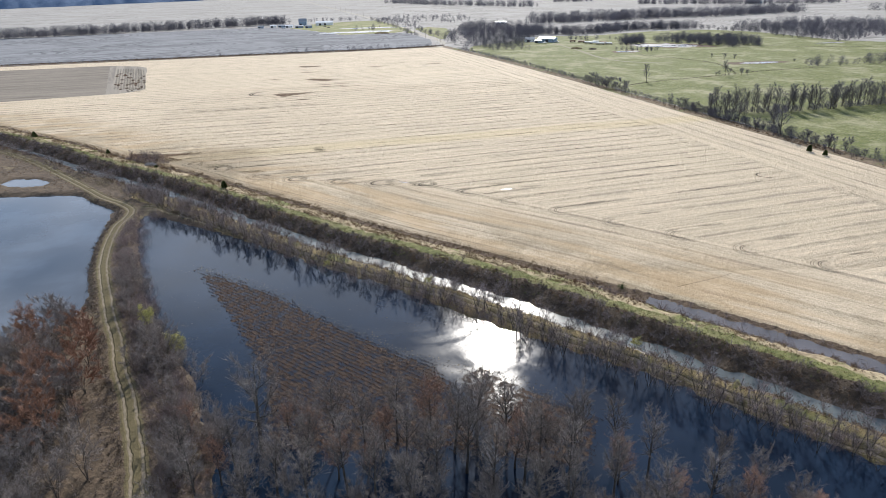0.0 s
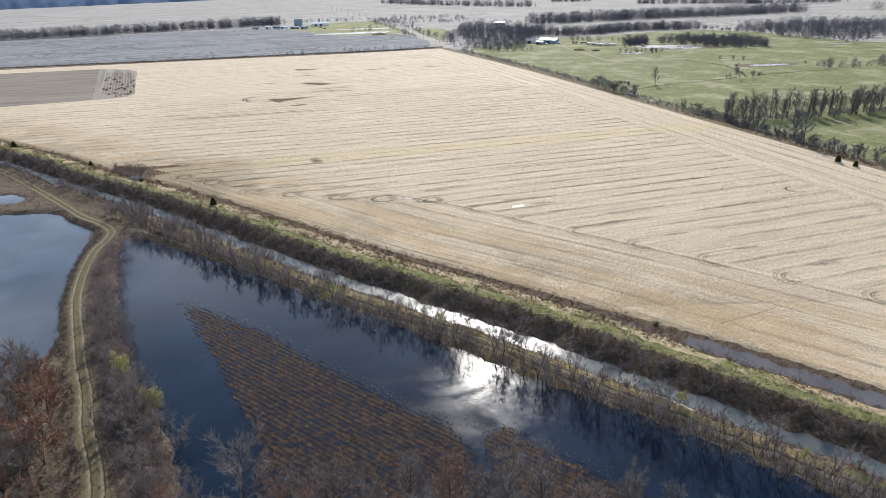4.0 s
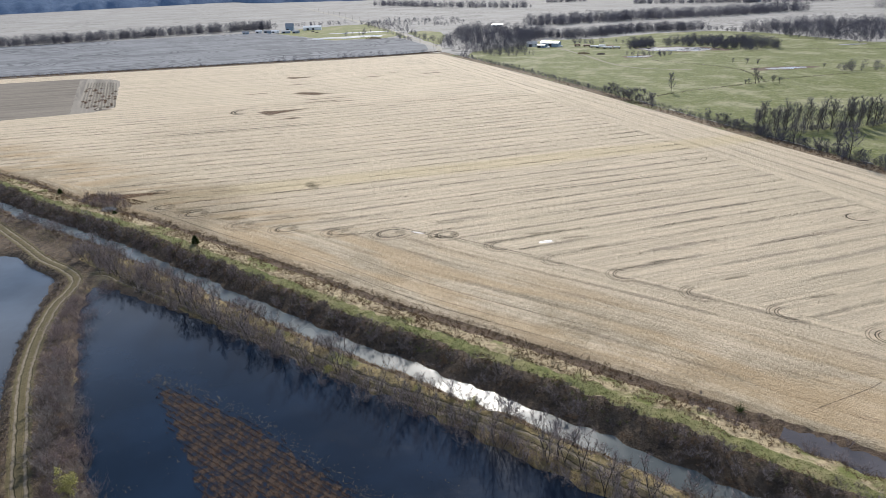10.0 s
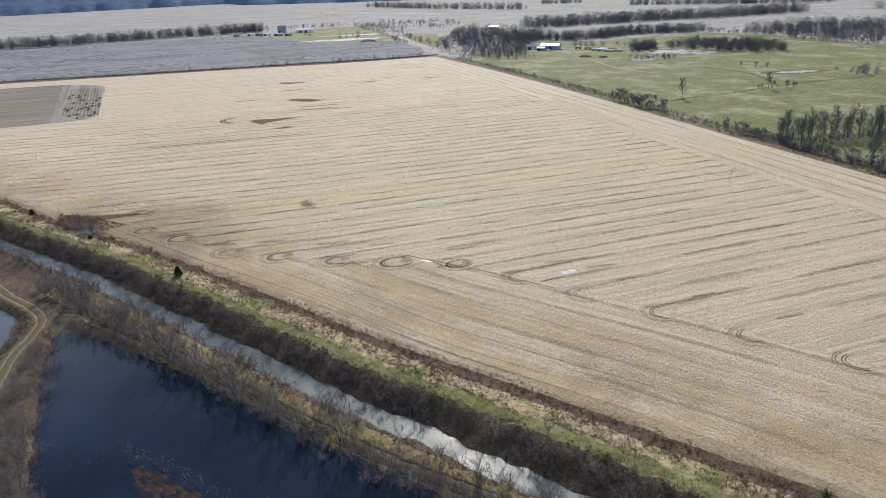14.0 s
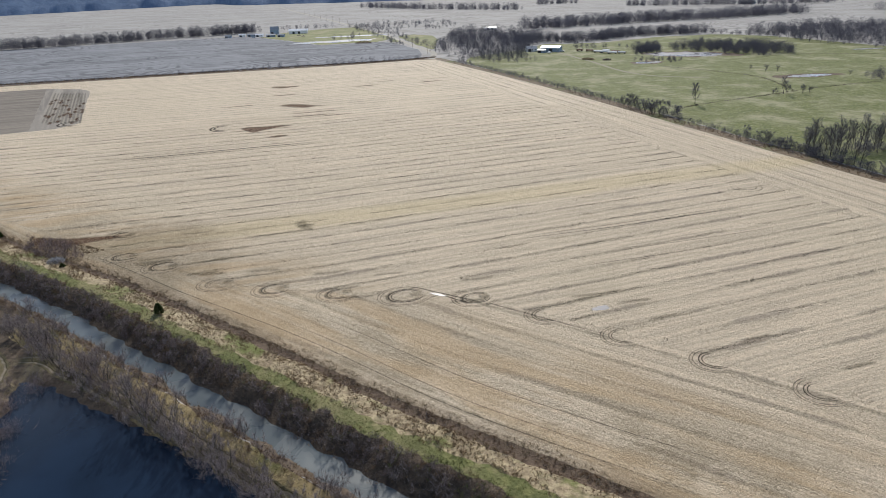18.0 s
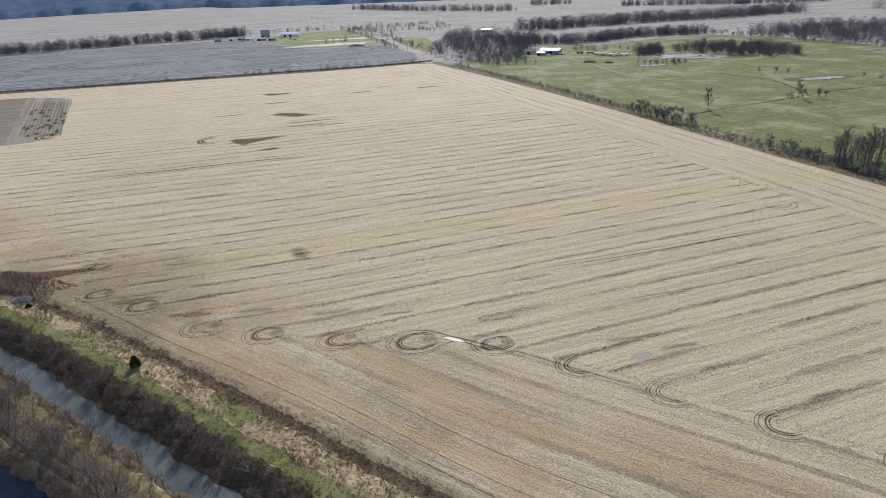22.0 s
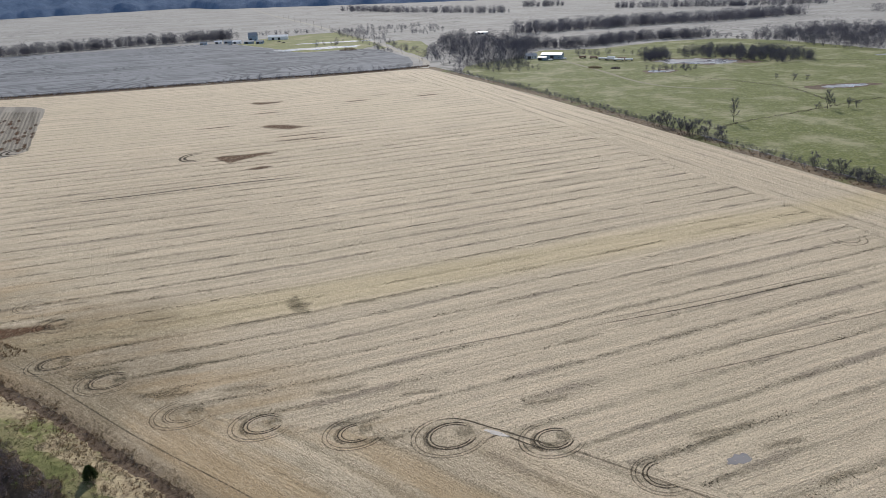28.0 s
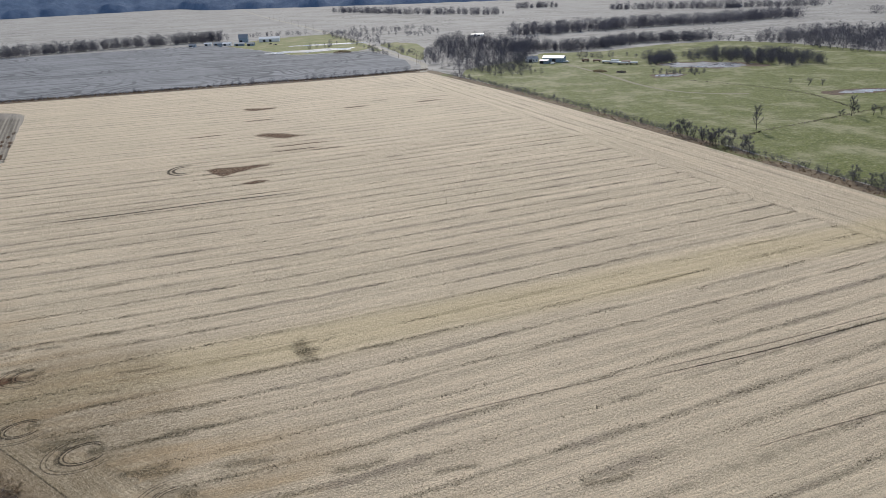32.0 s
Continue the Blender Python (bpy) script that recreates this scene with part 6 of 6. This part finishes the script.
M_LIMB = twig_mat("weathered_limbs", (0.22, 0.21, 0.20), (0.62, 0.60, 0.58))
heap(-129.5, 266.5, 2.6, 1.3, M_LIMB, "pale grey heap of weathered limbs at the field corner")
heap(143, 700, 6, 1.3, M_TAN, "pale heap of cut brush in the pasture")
heap(158, 690, 4, 0.9, M_BRUSH, "dark heap of cut brush in the pasture")
heap(-92, 962, 11, 3.0, M_BRUSH_RED, "brown earth heap below the farm pond")

# drains with dark weeds across the pasture
for line, n in (([(132, 452), (146, 462), (172, 474), (201, 485), (249, 506), (300, 520)], 420), ([(190, 632), (215, 600), (235, 560), (232, 520), (228, 500)], 300), ([(330, 690), (380, 668), (440, 650)], 160)):
    xy = line_pts(line, n, 0.7)
    stuff("drain_weeds", shrubs(np.column_stack([xy, np.zeros(len(xy))]), rng.uniform(0.3, 0.9, len(xy)), 7, 1, 0.9, 0.14), M_BRUSH, "dark weeds along a pasture drain", "weeds")

# power poles along the farm road
M_POLE = soil_like("pole_wood", (0.12, 0.10, 0.08), (0.24, 0.20, 0.16), 0.3, 3.0, 0.02)
hl = HIGHWAY
for i, yy in enumerate(range(800, 2000, 75)):
    x = float(np.interp(yy, hl[:, 1], hl[:, 0])) - 7
    p = tagged(new("power_pole"), "wooden power pole beside the farm road", "power pole", "power poles")
    p.matrix_basis = pose(x, yy, 0, 0, 0, 15)
    part("pole", mesh_data("pole", *tube(np.array([0, 0, -0.5]), np.array([0, 0, 11.0]), 0.17, 0.11, 7), M_POLE), p)
    part("crossarm", mesh_data("crossarm", *boxes((-1.2, -0.2, 10.0, 1.2, -0.08, 10.15)), M_POLE), p)

# ---- weeds and straw standing in the stubble ----
M_WEED = twig_mat("row_weeds", (0.075, 0.064, 0.042), (0.27, 0.225, 0.155))
M_STRAW = twig_mat("loose_straw", (0.30, 0.24, 0.16), (0.78, 0.65, 0.475))


def in_field(xy, head=0.0):
    """Points on the stubble, off its headlands by the ditch and the pasture."""
    d = along_line(xy, CANAL)[1]
    hs = along_line(xy, HEAD)[1] * np.sign(along_line([(0, 150)], HEAD)[1][0])
    return (d > 26) & (hs < head) & (along_line(xy, FIELD_R)[1] < -38) & (along_line(xy, FIELD_FAR)[1] < -12)


def row_xy(u, v):
    v = v + ROW_SWING * np.maximum(u - ROW_BEND, 0)
    return np.column_stack([u * CR - v * SR, u * SR + v * CR])


field_rng = np.random.default_rng(41)
pts = []
for k in range(24, 62):
    n = 3600
    u = field_rng.uniform(-170, 240, n)
    q = np.column_stack([u, np.full(n, k * 53.0)])
    keep = wave(q, 40, 300 + k) * 0.7 + wave(q, 11, 400 + k) * 0.45 + field_rng.normal(size=n) * 0.25 > (0.30 if k % 2 else 0.02)
    pts.append(row_xy(u, ROW_START + k * ROW_STEP + np.sin(u * 0.05 + k) * 0.4 + field_rng.normal(size=n) * (0.34 + 0.35 * np.clip(wave(q, 25, 500 + k), 0, 1)))[keep])
xy = np.vstack(pts)
xy = xy[in_field(xy)]
stuff("row_weeds", shrubs(np.column_stack([xy, np.zeros(len(xy))]), field_rng.uniform(0.12, 0.45, len(xy)), 7, 0, 1.2, 0.085), M_WEED, "dark dead weeds in strips through the stubble", "weeds")
d = field_rng.uniform(26, 66, 30000)
s = field_rng.uniform(S_LO, S_HI, 30000)
d = np.round((d + HEAD_PHASE - ROW_START) / ROW_STEP) * ROW_STEP + ROW_START - HEAD_PHASE + field_rng.normal(size=30000) * 0.6
q = np.column_stack([s, d * 40])
xy = canal_xy(s, d)[wave(q, 34, 91) * 0.6 + wave(q, 9, 92) * 0.5 + field_rng.normal(size=30000) * 0.25 > 0.3]
hs = along_line(xy, HEAD)[1] * np.sign(along_line([(0, 150)], HEAD)[1][0])
xy = xy[(hs > 1) & (along_line(xy, CANAL)[1] > 24) & (along_line(xy, FIELD_R)[1] < -38)]
stuff("headland_weeds", shrubs(np.column_stack([xy, np.zeros(len(xy))]), field_rng.uniform(0.1, 0.34, len(xy)), 5, 0, 1.1, 0.07), M_WEED, "dark dead weeds in strips along the headland", "weeds")
n = 260000
y = 150 + 330 * field_rng.uniform(0, 1, n) ** 1.35
xy = np.column_stack([field_rng.uniform(-170, 190, n), y])
xy = xy[(along_line(xy, CANAL)[1] > 21.5) & (along_line(xy, FIELD_R)[1] < -2)]
w = unit(np.column_stack([field_rng.normal(size=(len(xy), 2)) * 0.9, np.full(len(xy), 0.75)]))
stuff("loose_straw", blades(np.column_stack([xy, np.zeros(len(xy))]), w, field_rng.uniform(0.15, 0.45, len(xy)), 0.085), M_STRAW, "pale loose straw and stubble stalks", "straw")
